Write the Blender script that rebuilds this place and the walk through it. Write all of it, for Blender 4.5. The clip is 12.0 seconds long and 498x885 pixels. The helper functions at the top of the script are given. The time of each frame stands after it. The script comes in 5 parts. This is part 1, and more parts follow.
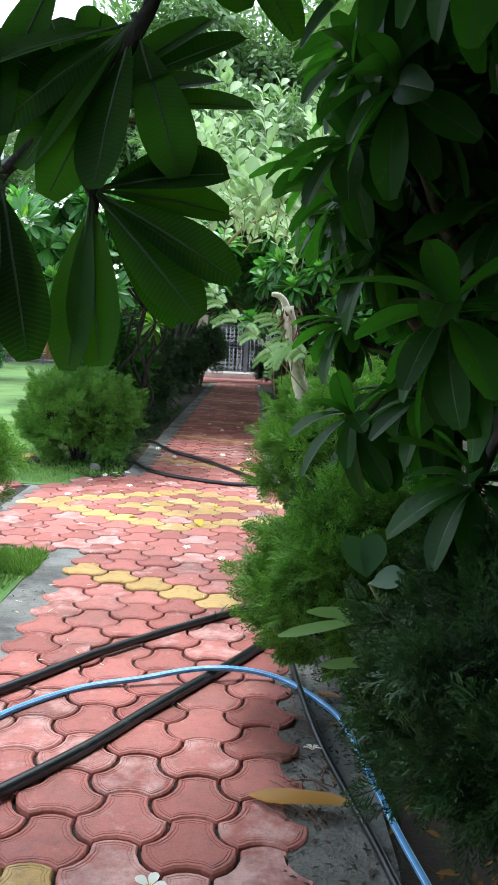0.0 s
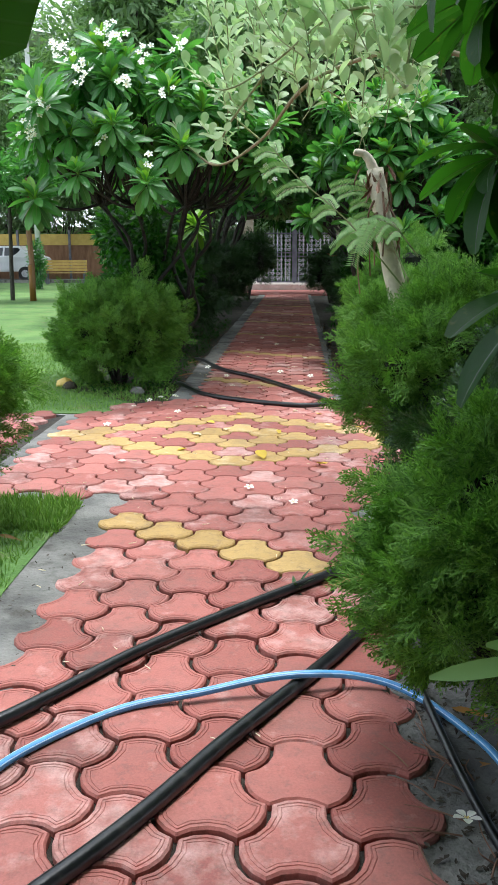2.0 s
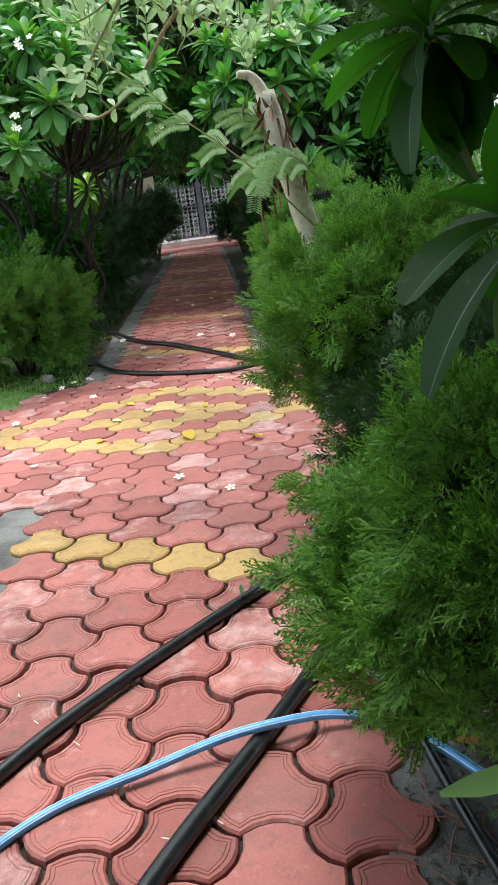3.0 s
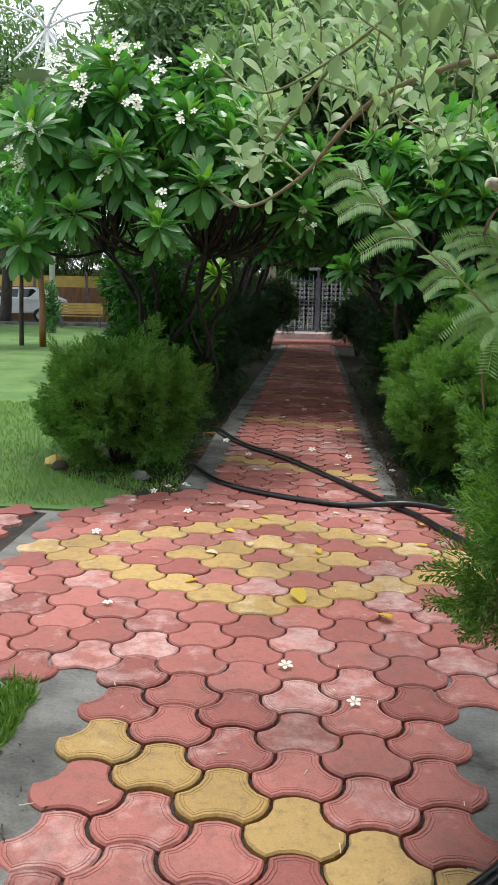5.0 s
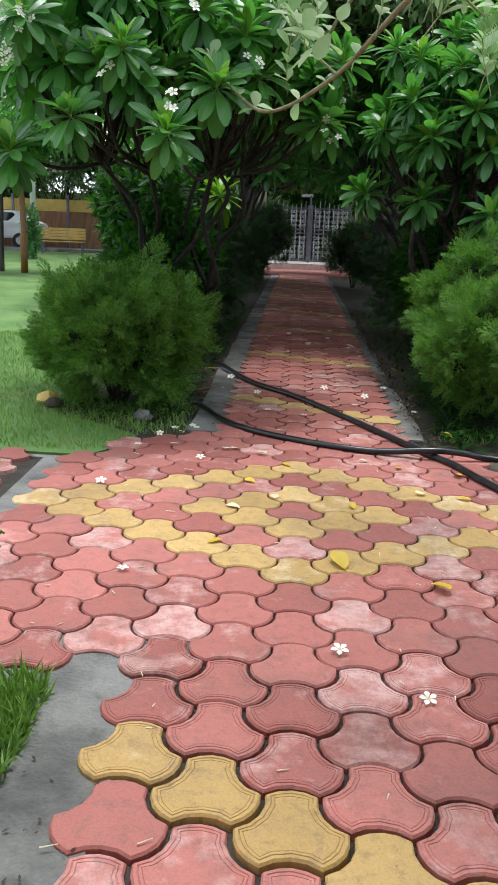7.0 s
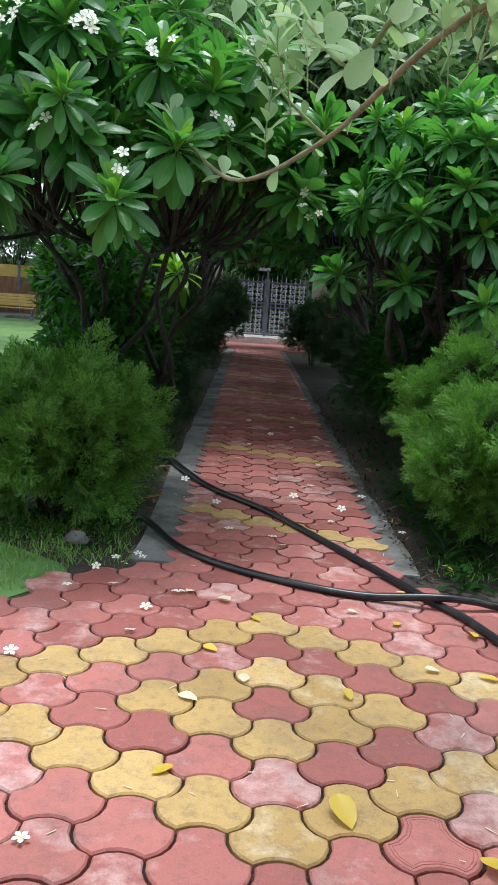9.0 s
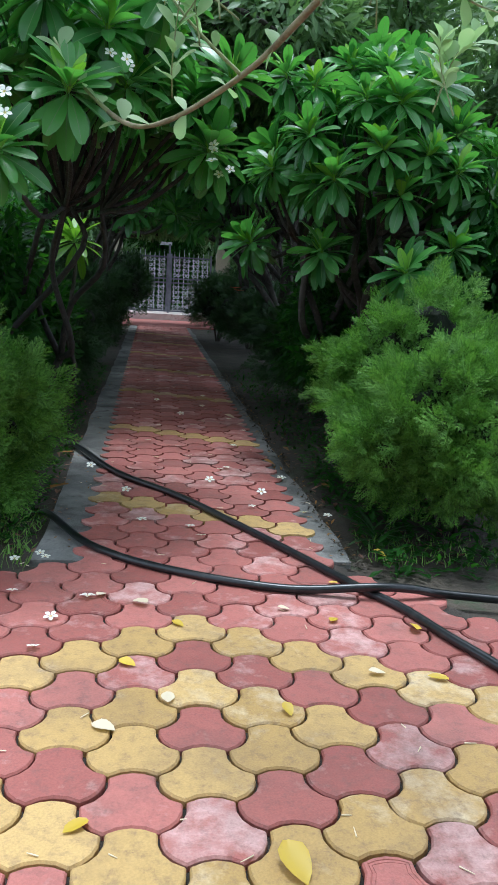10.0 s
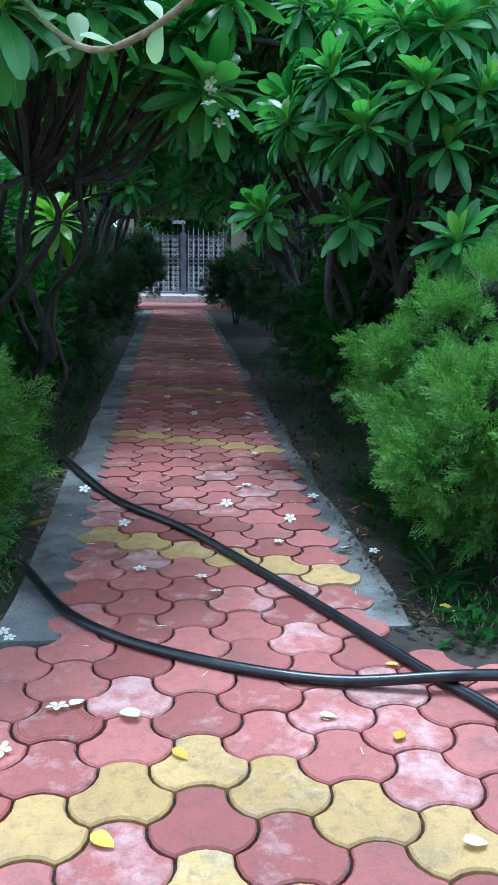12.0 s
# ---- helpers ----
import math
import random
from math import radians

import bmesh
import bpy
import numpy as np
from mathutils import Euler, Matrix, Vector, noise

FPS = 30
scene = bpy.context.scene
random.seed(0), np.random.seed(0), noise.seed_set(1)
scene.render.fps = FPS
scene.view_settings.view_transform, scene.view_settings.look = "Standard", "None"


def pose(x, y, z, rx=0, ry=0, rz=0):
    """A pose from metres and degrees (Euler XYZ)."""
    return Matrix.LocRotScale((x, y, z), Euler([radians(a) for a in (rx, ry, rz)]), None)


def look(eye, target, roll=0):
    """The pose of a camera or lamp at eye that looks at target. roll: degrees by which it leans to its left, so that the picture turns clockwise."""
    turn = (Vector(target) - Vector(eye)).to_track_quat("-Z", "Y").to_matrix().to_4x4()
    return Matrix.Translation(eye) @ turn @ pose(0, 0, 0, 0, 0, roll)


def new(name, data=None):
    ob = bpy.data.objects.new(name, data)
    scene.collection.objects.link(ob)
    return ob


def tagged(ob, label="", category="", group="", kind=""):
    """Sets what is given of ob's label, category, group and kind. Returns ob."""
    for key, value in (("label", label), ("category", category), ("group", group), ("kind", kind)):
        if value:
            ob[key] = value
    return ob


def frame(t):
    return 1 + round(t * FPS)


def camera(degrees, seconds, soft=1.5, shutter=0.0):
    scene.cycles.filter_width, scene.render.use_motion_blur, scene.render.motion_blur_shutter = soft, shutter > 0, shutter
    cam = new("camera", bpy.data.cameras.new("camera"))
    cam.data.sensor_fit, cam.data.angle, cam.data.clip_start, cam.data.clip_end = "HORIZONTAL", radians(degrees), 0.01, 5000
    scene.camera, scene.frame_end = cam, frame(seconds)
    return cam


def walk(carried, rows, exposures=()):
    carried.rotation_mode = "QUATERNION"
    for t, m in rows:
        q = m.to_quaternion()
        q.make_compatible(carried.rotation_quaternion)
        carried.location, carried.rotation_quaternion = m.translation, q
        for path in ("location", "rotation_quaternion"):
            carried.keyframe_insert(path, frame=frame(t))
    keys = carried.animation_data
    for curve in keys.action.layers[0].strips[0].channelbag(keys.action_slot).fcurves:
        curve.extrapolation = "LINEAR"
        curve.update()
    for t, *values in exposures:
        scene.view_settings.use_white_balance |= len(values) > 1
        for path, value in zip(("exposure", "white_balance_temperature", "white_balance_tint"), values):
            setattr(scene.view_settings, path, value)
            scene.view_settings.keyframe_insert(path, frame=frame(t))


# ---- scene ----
cam = camera(34.1, 12.0)
PATH = [
    (0, (0.49, -6.261, 1.327), (0.495, -4.277, 1.077), 2.7),
    (0.5, (0.438, -6.0, 1.267), (0.371, -4.02, 0.996), 2.5),
    (1, (0.328, -5.779, 1.234), (0.247, -3.81, 0.893), 0.4),
    (1.5, (0.339, -5.522, 1.221), (0.224, -3.564, 0.832), -0.7),
    (2, (0.369, -5.286, 1.196), (0.258, -3.342, 0.739), 0.0),
    (2.5, (0.381, -5.027, 1.209), (0.349, -3.095, 0.694), -3.5),
    (3, (0.423, -4.804, 1.187), (0.453, -2.888, 0.616), -7.6),
    (3.5, (0.412, -4.6, 1.251), (0.327, -2.673, 0.725), -6.1),
    (3.7, (0.367, -4.531, 1.262), (0.244, -2.604, 0.741), -3.7),
    (5.3, (0.172, -3.896, 1.317), (0.045, -1.93, 0.977), 1.9),
    (5.5, (0.149, -3.881, 1.325), (0.047, -1.913, 0.985), 2.5),
    (6, (0.071, -3.822, 1.289), (0.038, -1.86, 0.901), 2.4),
    (6.5, (0.0, -3.7, 1.251), (-0.072, -1.766, 0.746), 2.1),
    (6.7, (-0.021, -3.621, 1.244), (-0.119, -1.691, 0.726), 2.1),
    (8.3, (-0.148, -2.845, 1.282), (-0.168, -0.904, 0.8), 3.0),
    (8.5, (-0.154, -2.744, 1.296), (-0.153, -0.798, 0.835), 2.7),
    (9, (-0.16, -2.525, 1.337), (-0.142, -0.557, 0.984), 3.9),
    (9.5, (-0.186, -2.344, 1.351), (-0.065, -0.375, 1.018), 5.0),
    (10, (-0.188, -2.14, 1.281), (0.062, -0.195, 0.888), 3.4),
    (10.5, (-0.14, -1.909, 1.217), (0.062, 0.019, 0.724), 0.9),
    (11, (-0.13, -1.658, 1.189), (0.006, 0.25, 0.607), 2.1),
    (11.5, (-0.124, -1.439, 1.212), (0.063, 0.484, 0.696), 1.3),
    (11.6, (-0.106, -1.4, 1.229), (0.061, 0.523, 0.705), 2.0),
    (12, (-0.065, -1.205, 1.292), (0.124, 0.734, 0.843), 0.8),
]
walk(cam, [(t, look(eye, target, roll)) for t, eye, target, roll in PATH],
     exposures=[(0.0, 1.7, 5700, 6), (1.5, 1.55, 5850, 6), (2.5, 1.4, 5950, 7), (3.0, 1.4, 6000, 7), (3.5, 1.3, 6200, 9), (5.5, 0.95, 6200, 9), (6.0, 0.98, 6200, 9), (6.5, 1.1, 6100, 9), (8.5, 1.08, 5800, 8), (9.5, 1.12, 5600, 7), (10.5, 1.12, 5100, 5), (12.0, 1.5, 4600, 3)])

# ---- world, sun, exposure ----
world = bpy.data.worlds.new("sky_world")
scene.world = world
world.use_nodes = True
wn, wl = world.node_tree.nodes, world.node_tree.links
sky = wn.new("ShaderNodeTexSky")
sky.sky_type, sky.sun_disc = "NISHITA", False
sky.sun_elevation, sky.sun_rotation = radians(80), radians(0)
sky.air_density, sky.dust_density, sky.ozone_density = 1.0, 4.0, 0.6
veil = wn.new("ShaderNodeMix")
veil.data_type = "RGBA"
veil.inputs[0].default_value = 0.8
veil.inputs[7].default_value = (5.2, 5.25, 5.3, 1)
wl.new(sky.outputs["Color"], veil.inputs[6])
wl.new(veil.outputs[2], wn["Background"].inputs["Color"])
wn["Background"].inputs["Strength"].default_value = 0.15
sun_data = bpy.data.lights.new("sun", "SUN")
sun_data.energy, sun_data.angle, sun_data.color = 1.5, radians(20), (1.0, 0.97, 0.92)
sun = new("sun", sun_data)
sun.matrix_world = pose(0, 0, 30, -10, 0, 0)


# ---- materials ----
def nodes_of(name):
    m = bpy.data.materials.new(name)
    m.use_nodes = True
    return m, m.node_tree.nodes, m.node_tree.links, m.node_tree.nodes["Principled BSDF"]


def noise_at(n, l, scale, detail=4.0, rough=0.6, stretch=None):
    geo = n.new("ShaderNodeNewGeometry")
    tex = n.new("ShaderNodeTexNoise")
    tex.inputs["Scale"].default_value, tex.inputs["Detail"].default_value, tex.inputs["Roughness"].default_value = scale, detail, rough
    if stretch:
        mul = n.new("ShaderNodeVectorMath")
        mul.operation = "MULTIPLY"
        mul.inputs[1].default_value = stretch
        l.new(geo.outputs["Position"], mul.inputs[0])
        l.new(mul.outputs[0], tex.inputs["Vector"])
    else:
        l.new(geo.outputs["Position"], tex.inputs["Vector"])
    return tex.outputs["Fac"]


def ramp(n, l, fac, lo, hi, c0=(0, 0, 0), c1=(1, 1, 1)):
    r = n.new("ShaderNodeValToRGB")
    r.color_ramp.elements[0].position, r.color_ramp.elements[1].position = lo, hi
    r.color_ramp.elements[0].color, r.color_ramp.elements[1].color = (*c0, 1), (*c1, 1)
    l.new(fac, r.inputs["Fac"])
    return r.outputs["Color"]


def mix(n, l, fac, a, b, kind="MIX"):
    x = n.new("ShaderNodeMix")
    x.data_type, x.blend_type = "RGBA", kind
    for socket, v in ((x.inputs[0], fac), (x.inputs[6], a), (x.inputs[7], b)):
        if isinstance(v, (int, float)):
            socket.default_value = v
        elif isinstance(v, tuple):
            socket.default_value = (*v, 1)
        else:
            l.new(v, socket)
    return x.outputs[2]


def math_node(n, l, op, a, b):
    x = n.new("ShaderNodeMath")
    x.operation = op
    for socket, v in zip(x.inputs, (a, b)):
        if isinstance(v, (int, float)):
            socket.default_value = v
        else:
            l.new(v, socket)
    return x.outputs[0]


def bump(n, l, bsdf, height, strength, distance=0.01):
    b = n.new("ShaderNodeBump")
    b.inputs["Strength"].default_value, b.inputs["Distance"].default_value = strength, distance
    l.new(height, b.inputs["Height"])
    l.new(b.outputs["Normal"], bsdf.inputs["Normal"])


def chance(n, island):
    if island:
        return n.new("ShaderNodeNewGeometry").outputs["Random Per Island"]
    return n.new("ShaderNodeObjectInfo").outputs["Random"]


def surface(name, c0, c1, scale, rough=0.8, relief=0.3, fine=60.0, metal=0.0, stain=None, stretch=None):
    """A plain surface: two colours mixed by broad noise, fine grain, relief, and stains."""
    m, n, l, bsdf = nodes_of(name)
    broad = noise_at(n, l, scale, stretch=stretch)
    grain = noise_at(n, l, fine, 3.0)
    col = mix(n, l, ramp(n, l, broad, 0.35, 0.65), c0, c1)
    col = mix(n, l, 0.35, col, ramp(n, l, grain, 0.3, 0.7, (0.45,) * 3, (1.0,) * 3), "MULTIPLY")
    if stain:
        col = mix(n, l, ramp(n, l, noise_at(n, l, scale * 2.7, 6.0), 0.55, 0.7), col, stain)
    l.new(col, bsdf.inputs["Base Color"])
    bsdf.inputs["Roughness"].default_value, bsdf.inputs["Metallic"].default_value = rough, metal
    bump(n, l, bsdf, grain, relief)
    return m


def paver(name, dark, light, pale, island):
    """Cast concrete pavers: each stone its own tone, pale rubbed patches, dark dirt, fine grain."""
    m, n, l, bsdf = nodes_of(name)
    r = chance(n, island)
    col = mix(n, l, r, dark, light)
    patch = noise_at(n, l, 9.0, 5.0, 0.65)
    twist = math_node(n, l, "FRACT", math_node(n, l, "MULTIPLY", r, 17.3), 0.0)
    wear = math_node(n, l, "ADD", patch, math_node(n, l, "MULTIPLY", math_node(n, l, "POWER", twist, 3.0), 0.26))
    col = mix(n, l, ramp(n, l, wear, 0.60, 0.84, (0, 0, 0), (0.75,) * 3), col, pale)
    dirt = noise_at(n, l, 2.3, 6.0, 0.7)
    col = mix(n, l, ramp(n, l, dirt, 0.48, 0.70, (0, 0, 0), (0.5,) * 3), col, (0.11, 0.075, 0.062))
    smear = noise_at(n, l, 24.0, 6.0, 0.75)
    col = mix(n, l, ramp(n, l, smear, 0.50, 0.68, (0, 0, 0), (0.45,) * 3), col, (0.12, 0.072, 0.06))
    grain = noise_at(n, l, 160.0, 3.0)
    col = mix(n, l, 0.45, col, ramp(n, l, grain, 0.3, 0.65, (0.55,) * 3, (1.0,) * 3), "MULTIPLY")
    speck = noise_at(n, l, 45.0, 2.0)
    col = mix(n, l, ramp(n, l, speck, 0.70, 0.78, (0, 0, 0), (0.5,) * 3), col, (0.10, 0.05, 0.045))
    l.new(col, bsdf.inputs["Base Color"])
    l.new(ramp(n, l, patch, 0.3, 0.7, (0.55,) * 3, (0.8,) * 3), bsdf.inputs["Roughness"])
    bump(n, l, bsdf, grain, 0.25, 0.004)
    return m


def foliage(name, dark, light, through_light=0.3, rough=0.4, island=True, vein=0.0, spec=0.5, glow=1.0, tint=(0.9, 1.0, 0.25)):
    """Leaves: tones vary from leaf to leaf, light passes through, the skin is glossy."""
    m, n, l, bsdf = nodes_of(name)
    r = chance(n, island)
    patch = noise_at(n, l, 3.0, 2.0)
    f = math_node(n, l, "ADD", math_node(n, l, "MULTIPLY", r, 0.65), math_node(n, l, "MULTIPLY", patch, 0.35))
    col = mix(n, l, f, dark, light)
    spots = noise_at(n, l, 38.0, 4.0)
    col = mix(n, l, ramp(n, l, spots, 0.62, 0.8, (0, 0, 0), (0.35,) * 3), col, (0.16, 0.17, 0.05))
    l.new(col, bsdf.inputs["Base Color"])
    bsdf.inputs["Roughness"].default_value = rough
    bsdf.inputs["Specular IOR Level"].default_value = spec
    tr = n.new("ShaderNodeBsdfTranslucent")
    l.new(mix(n, l, 0.75, col, tuple(glow * c for c in tint), "MULTIPLY"), tr.inputs["Color"])
    both = n.new("ShaderNodeMixShader")
    both.inputs[0].default_value = through_light
    l.new(bsdf.outputs[0], both.inputs[1])
    l.new(tr.outputs[0], both.inputs[2])
    l.new(both.outputs[0], n["Material Output"].inputs["Surface"])
    if vein:
        bump(n, l, bsdf, spots, vein)
    return m


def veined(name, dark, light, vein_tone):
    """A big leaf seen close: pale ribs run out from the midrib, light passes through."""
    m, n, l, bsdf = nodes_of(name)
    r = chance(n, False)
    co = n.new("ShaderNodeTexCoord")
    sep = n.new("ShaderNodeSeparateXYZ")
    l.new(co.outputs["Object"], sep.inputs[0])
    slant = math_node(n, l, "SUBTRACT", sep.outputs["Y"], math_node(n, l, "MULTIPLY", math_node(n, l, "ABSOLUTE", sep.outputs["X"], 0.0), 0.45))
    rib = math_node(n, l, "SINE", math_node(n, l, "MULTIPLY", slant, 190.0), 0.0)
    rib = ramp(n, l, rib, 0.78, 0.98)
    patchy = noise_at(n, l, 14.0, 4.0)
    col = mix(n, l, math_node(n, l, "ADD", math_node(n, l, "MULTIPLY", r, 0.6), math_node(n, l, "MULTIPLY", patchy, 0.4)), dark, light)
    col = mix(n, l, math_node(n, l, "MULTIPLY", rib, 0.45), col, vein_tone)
    l.new(col, bsdf.inputs["Base Color"])
    bsdf.inputs["Roughness"].default_value, bsdf.inputs["Specular IOR Level"].default_value = 0.5, 0.10
    bump(n, l, bsdf, rib, 0.3, 0.002)
    tr = n.new("ShaderNodeBsdfTranslucent")
    l.new(mix(n, l, 0.8, col, (4.0, 4.6, 0.9), "MULTIPLY"), tr.inputs["Color"])
    both = n.new("ShaderNodeMixShader")
    both.inputs[0].default_value = 0.34
    l.new(bsdf.outputs[0], both.inputs[1])
    l.new(tr.outputs[0], both.inputs[2])
    l.new(both.outputs[0], n["Material Output"].inputs["Surface"])
    return m


RED = ((0.27, 0.074, 0.058), (0.44, 0.150, 0.122), (0.66, 0.43, 0.39))
YELLOW = ((0.40, 0.25, 0.075), (0.56, 0.37, 0.135), (0.70, 0.56, 0.36))
m_red, m_red_far = paver("red_paver", *RED, False), paver("red_paver_far", *RED, True)
m_yellow, m_yellow_far = paver("yellow_paver", *YELLOW, False), paver("yellow_paver_far", *YELLOW, True)
m_concrete = surface("grey_concrete", (0.085, 0.084, 0.078), (0.25, 0.245, 0.225), 2.2, 0.88, 0.9, 70.0, stain=(0.055, 0.05, 0.042))
m_joint = surface("dark_joint_soil", (0.022, 0.018, 0.013), (0.05, 0.04, 0.03), 8.0, 0.95, 0.6, 120.0)
m_soil = surface("garden_soil", (0.035, 0.028, 0.020), (0.075, 0.06, 0.042), 3.0, 0.95, 0.8, 50.0, stain=(0.03, 0.05, 0.02))
m_lawn = surface("lawn_green", (0.075, 0.165, 0.034), (0.15, 0.27, 0.065), 1.2, 0.9, 0.8, 70.0, stain=(0.17, 0.19, 0.07))
m_grass = foliage("grass_blades", (0.10, 0.21, 0.03), (0.24, 0.40, 0.09), 0.35, 0.55)
m_thuja = foliage("thuja_green", (0.030, 0.102, 0.016), (0.23, 0.44, 0.075), 0.38, 0.6, spec=0.3, tint=(0.82, 1.0, 0.30))
# Darker thuja green, for dark conifers and for hedge bushes with painted shade.
m_thuja_dark = foliage("thuja_dark_and_shaded", (0.014, 0.044, 0.012), (0.055, 0.13, 0.032), 0.2, 0.42, spec=0.5)
m_plum = foliage("plumeria_leaf", (0.022, 0.100, 0.030), (0.130, 0.360, 0.075), 0.40, 0.30, True, 0.15, glow=1.4, tint=(0.90, 1.0, 0.36))
# Near-black leaf tone: the shade on the backlit undersides is in the colour.
m_plum_near = veined("plumeria_leaf_near_shaded", (0.005, 0.018, 0.003), (0.028, 0.085, 0.008), (0.035, 0.075, 0.02))
m_plum_young = foliage("plumeria_young_leaf", (0.14, 0.34, 0.03), (0.27, 0.50, 0.06), 0.4, 0.35)
m_milk = foliage("milkweed_leaf", (0.24, 0.38, 0.16), (0.44, 0.58, 0.32), 0.45, 0.5, glow=1.25, tint=(0.92, 1.0, 0.72))
# Darker copy of plumeria_leaf for shaded crowns; the shade is in its colour.
m_plum_dark = foliage("dark_shaded_plumeria_leaf", (0.007, 0.026, 0.006), (0.026, 0.090, 0.013), 0.40, 0.42, True, 0.15, 0.14, 4.0)
m_sprout = foliage("blue_green_leaf", (0.05, 0.13, 0.07), (0.10, 0.22, 0.11), 0.25, 0.35)
m_frond = foliage("feather_frond", (0.13, 0.29, 0.08), (0.26, 0.44, 0.14), 0.35, 0.5)
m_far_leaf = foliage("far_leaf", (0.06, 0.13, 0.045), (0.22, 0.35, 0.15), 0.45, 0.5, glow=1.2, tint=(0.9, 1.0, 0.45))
# Shade inside the bushes, put into a near-black surface.
m_core = surface("inner_shade", (0.006, 0.010, 0.004), (0.014, 0.020, 0.009), 12.0, 0.95, 0.8, 80.0)
m_bark = surface("grey_bark", (0.028, 0.024, 0.020), (0.075, 0.066, 0.054), 9.0, 0.9, 0.8, 45.0, stain=(0.11, 0.10, 0.085), stretch=(1, 1, 0.3))
m_pale_bark = surface("pale_flaking_bark", (0.62, 0.55, 0.42), (0.80, 0.74, 0.60), 6.0, 0.85, 0.6, 50.0, stain=(0.36, 0.25, 0.16), stretch=(1, 1, 0.4))
m_dark_bark = surface("dark_knobbly_bark", (0.010, 0.009, 0.008), (0.030, 0.027, 0.022), 14.0, 0.9, 1.0, 60.0, stain=(0.05, 0.045, 0.035))
m_rib = surface("pale_leaf_rib", (0.11, 0.24, 0.07), (0.18, 0.33, 0.10), 10.0, 0.5, 0.2)
# Rib tone darkened to go with the shaded leaves.
m_shaded_rib = surface("shaded_leaf_rib", (0.03, 0.07, 0.02), (0.05, 0.11, 0.03), 10.0, 0.55, 0.2)
m_limb = surface("brown_limb_bark", (0.20, 0.17, 0.10), (0.32, 0.28, 0.17), 9.0, 0.85, 0.7, 45.0, stain=(0.30, 0.28, 0.16))
m_stem = surface("green_stem", (0.22, 0.26, 0.11), (0.36, 0.40, 0.19), 10.0, 0.6, 0.3)
m_petal = foliage("white_petal", (0.78, 0.78, 0.72), (0.90, 0.90, 0.86), 0.25, 0.5, False)
m_petal_mid = foliage("yellow_flower_throat", (0.75, 0.55, 0.10), (0.85, 0.66, 0.18), 0.2, 0.5, False)
m_fallen = foliage("fallen_yellow_leaf", (0.52, 0.36, 0.03), (0.72, 0.52, 0.06), 0.2, 0.45, False)
m_pale_leaf = foliage("bleached_fallen_leaf", (0.62, 0.52, 0.36), (0.78, 0.68, 0.50), 0.2, 0.55, False)
m_dry = foliage("dry_brown_leaf", (0.16, 0.07, 0.012), (0.40, 0.20, 0.025), 0.15, 0.55, False)
m_black = surface("black_polythene", (0.006, 0.007, 0.008), (0.014, 0.015, 0.017), 6.0, 0.30, 0.10, 40.0, stain=(0.032, 0.032, 0.03))
m_blue = surface("blue_hose_plastic", (0.075, 0.27, 0.58), (0.12, 0.36, 0.68), 5.0, 0.32, 0.1, 40.0)
m_stripe = surface("pale_blue_stripe", (0.45, 0.66, 0.86), (0.55, 0.74, 0.90), 5.0, 0.35, 0.1, 40.0)
m_iron = surface("silver_painted_iron", (0.42, 0.43, 0.47), (0.58, 0.59, 0.62), 5.0, 0.45, 0.3, 50.0, 0.3, stain=(0.2, 0.16, 0.13))
m_iron_dark = surface("grey_painted_iron", (0.10, 0.10, 0.13), (0.18, 0.18, 0.21), 5.0, 0.5, 0.3, 50.0, 0.2)
m_stone = surface("pale_stone", (0.48, 0.42, 0.38), (0.62, 0.56, 0.52), 3.0, 0.8, 0.4, 60.0, stain=(0.33, 0.22, 0.18))
m_wall = surface("weathered_plaster", (0.30, 0.27, 0.20), (0.42, 0.38, 0.29), 1.0, 0.9, 0.4, 30.0, stain=(0.18, 0.16, 0.13))
m_yellow_paint = surface("yellow_paint", (0.50, 0.34, 0.06), (0.62, 0.44, 0.10), 3.0, 0.5, 0.3, 40.0)
m_bench = surface("ochre_bench_slat", (0.46, 0.30, 0.07), (0.58, 0.40, 0.12), 3.0, 0.5, 0.3, 40.0)
m_post = surface("brown_wood", (0.20, 0.10, 0.05), (0.32, 0.17, 0.09), 6.0, 0.8, 0.6, 40.0, stretch=(1, 1, 0.2))
m_car = surface("white_car_paint", (0.74, 0.75, 0.77), (0.80, 0.81, 0.83), 2.0, 0.2, 0.02)
m_glass = surface("dark_window_glass", (0.015, 0.018, 0.02), (0.03, 0.033, 0.036), 2.0, 0.08, 0.0)
m_rubber = surface("tyre_rubber", (0.012, 0.012, 0.012), (0.025, 0.025, 0.025), 6.0, 0.8, 0.4)
m_white = surface("white_painted_steel", (0.66, 0.67, 0.68), (0.78, 0.79, 0.80), 3.0, 0.4, 0.1)
m_scarlet = foliage("red_flower", (0.65, 0.05, 0.03), (0.80, 0.10, 0.05), 0.25, 0.5, False)
m_withered = foliage("withered_leaf", (0.10, 0.045, 0.03), (0.24, 0.13, 0.08), 0.15, 0.7)
m_asphalt = surface("road_asphalt", (0.04, 0.04, 0.042), (0.07, 0.07, 0.07), 3.0, 0.9, 0.6, 120.0)


# ---- shape helpers ----
rng = np.random.default_rng(7)


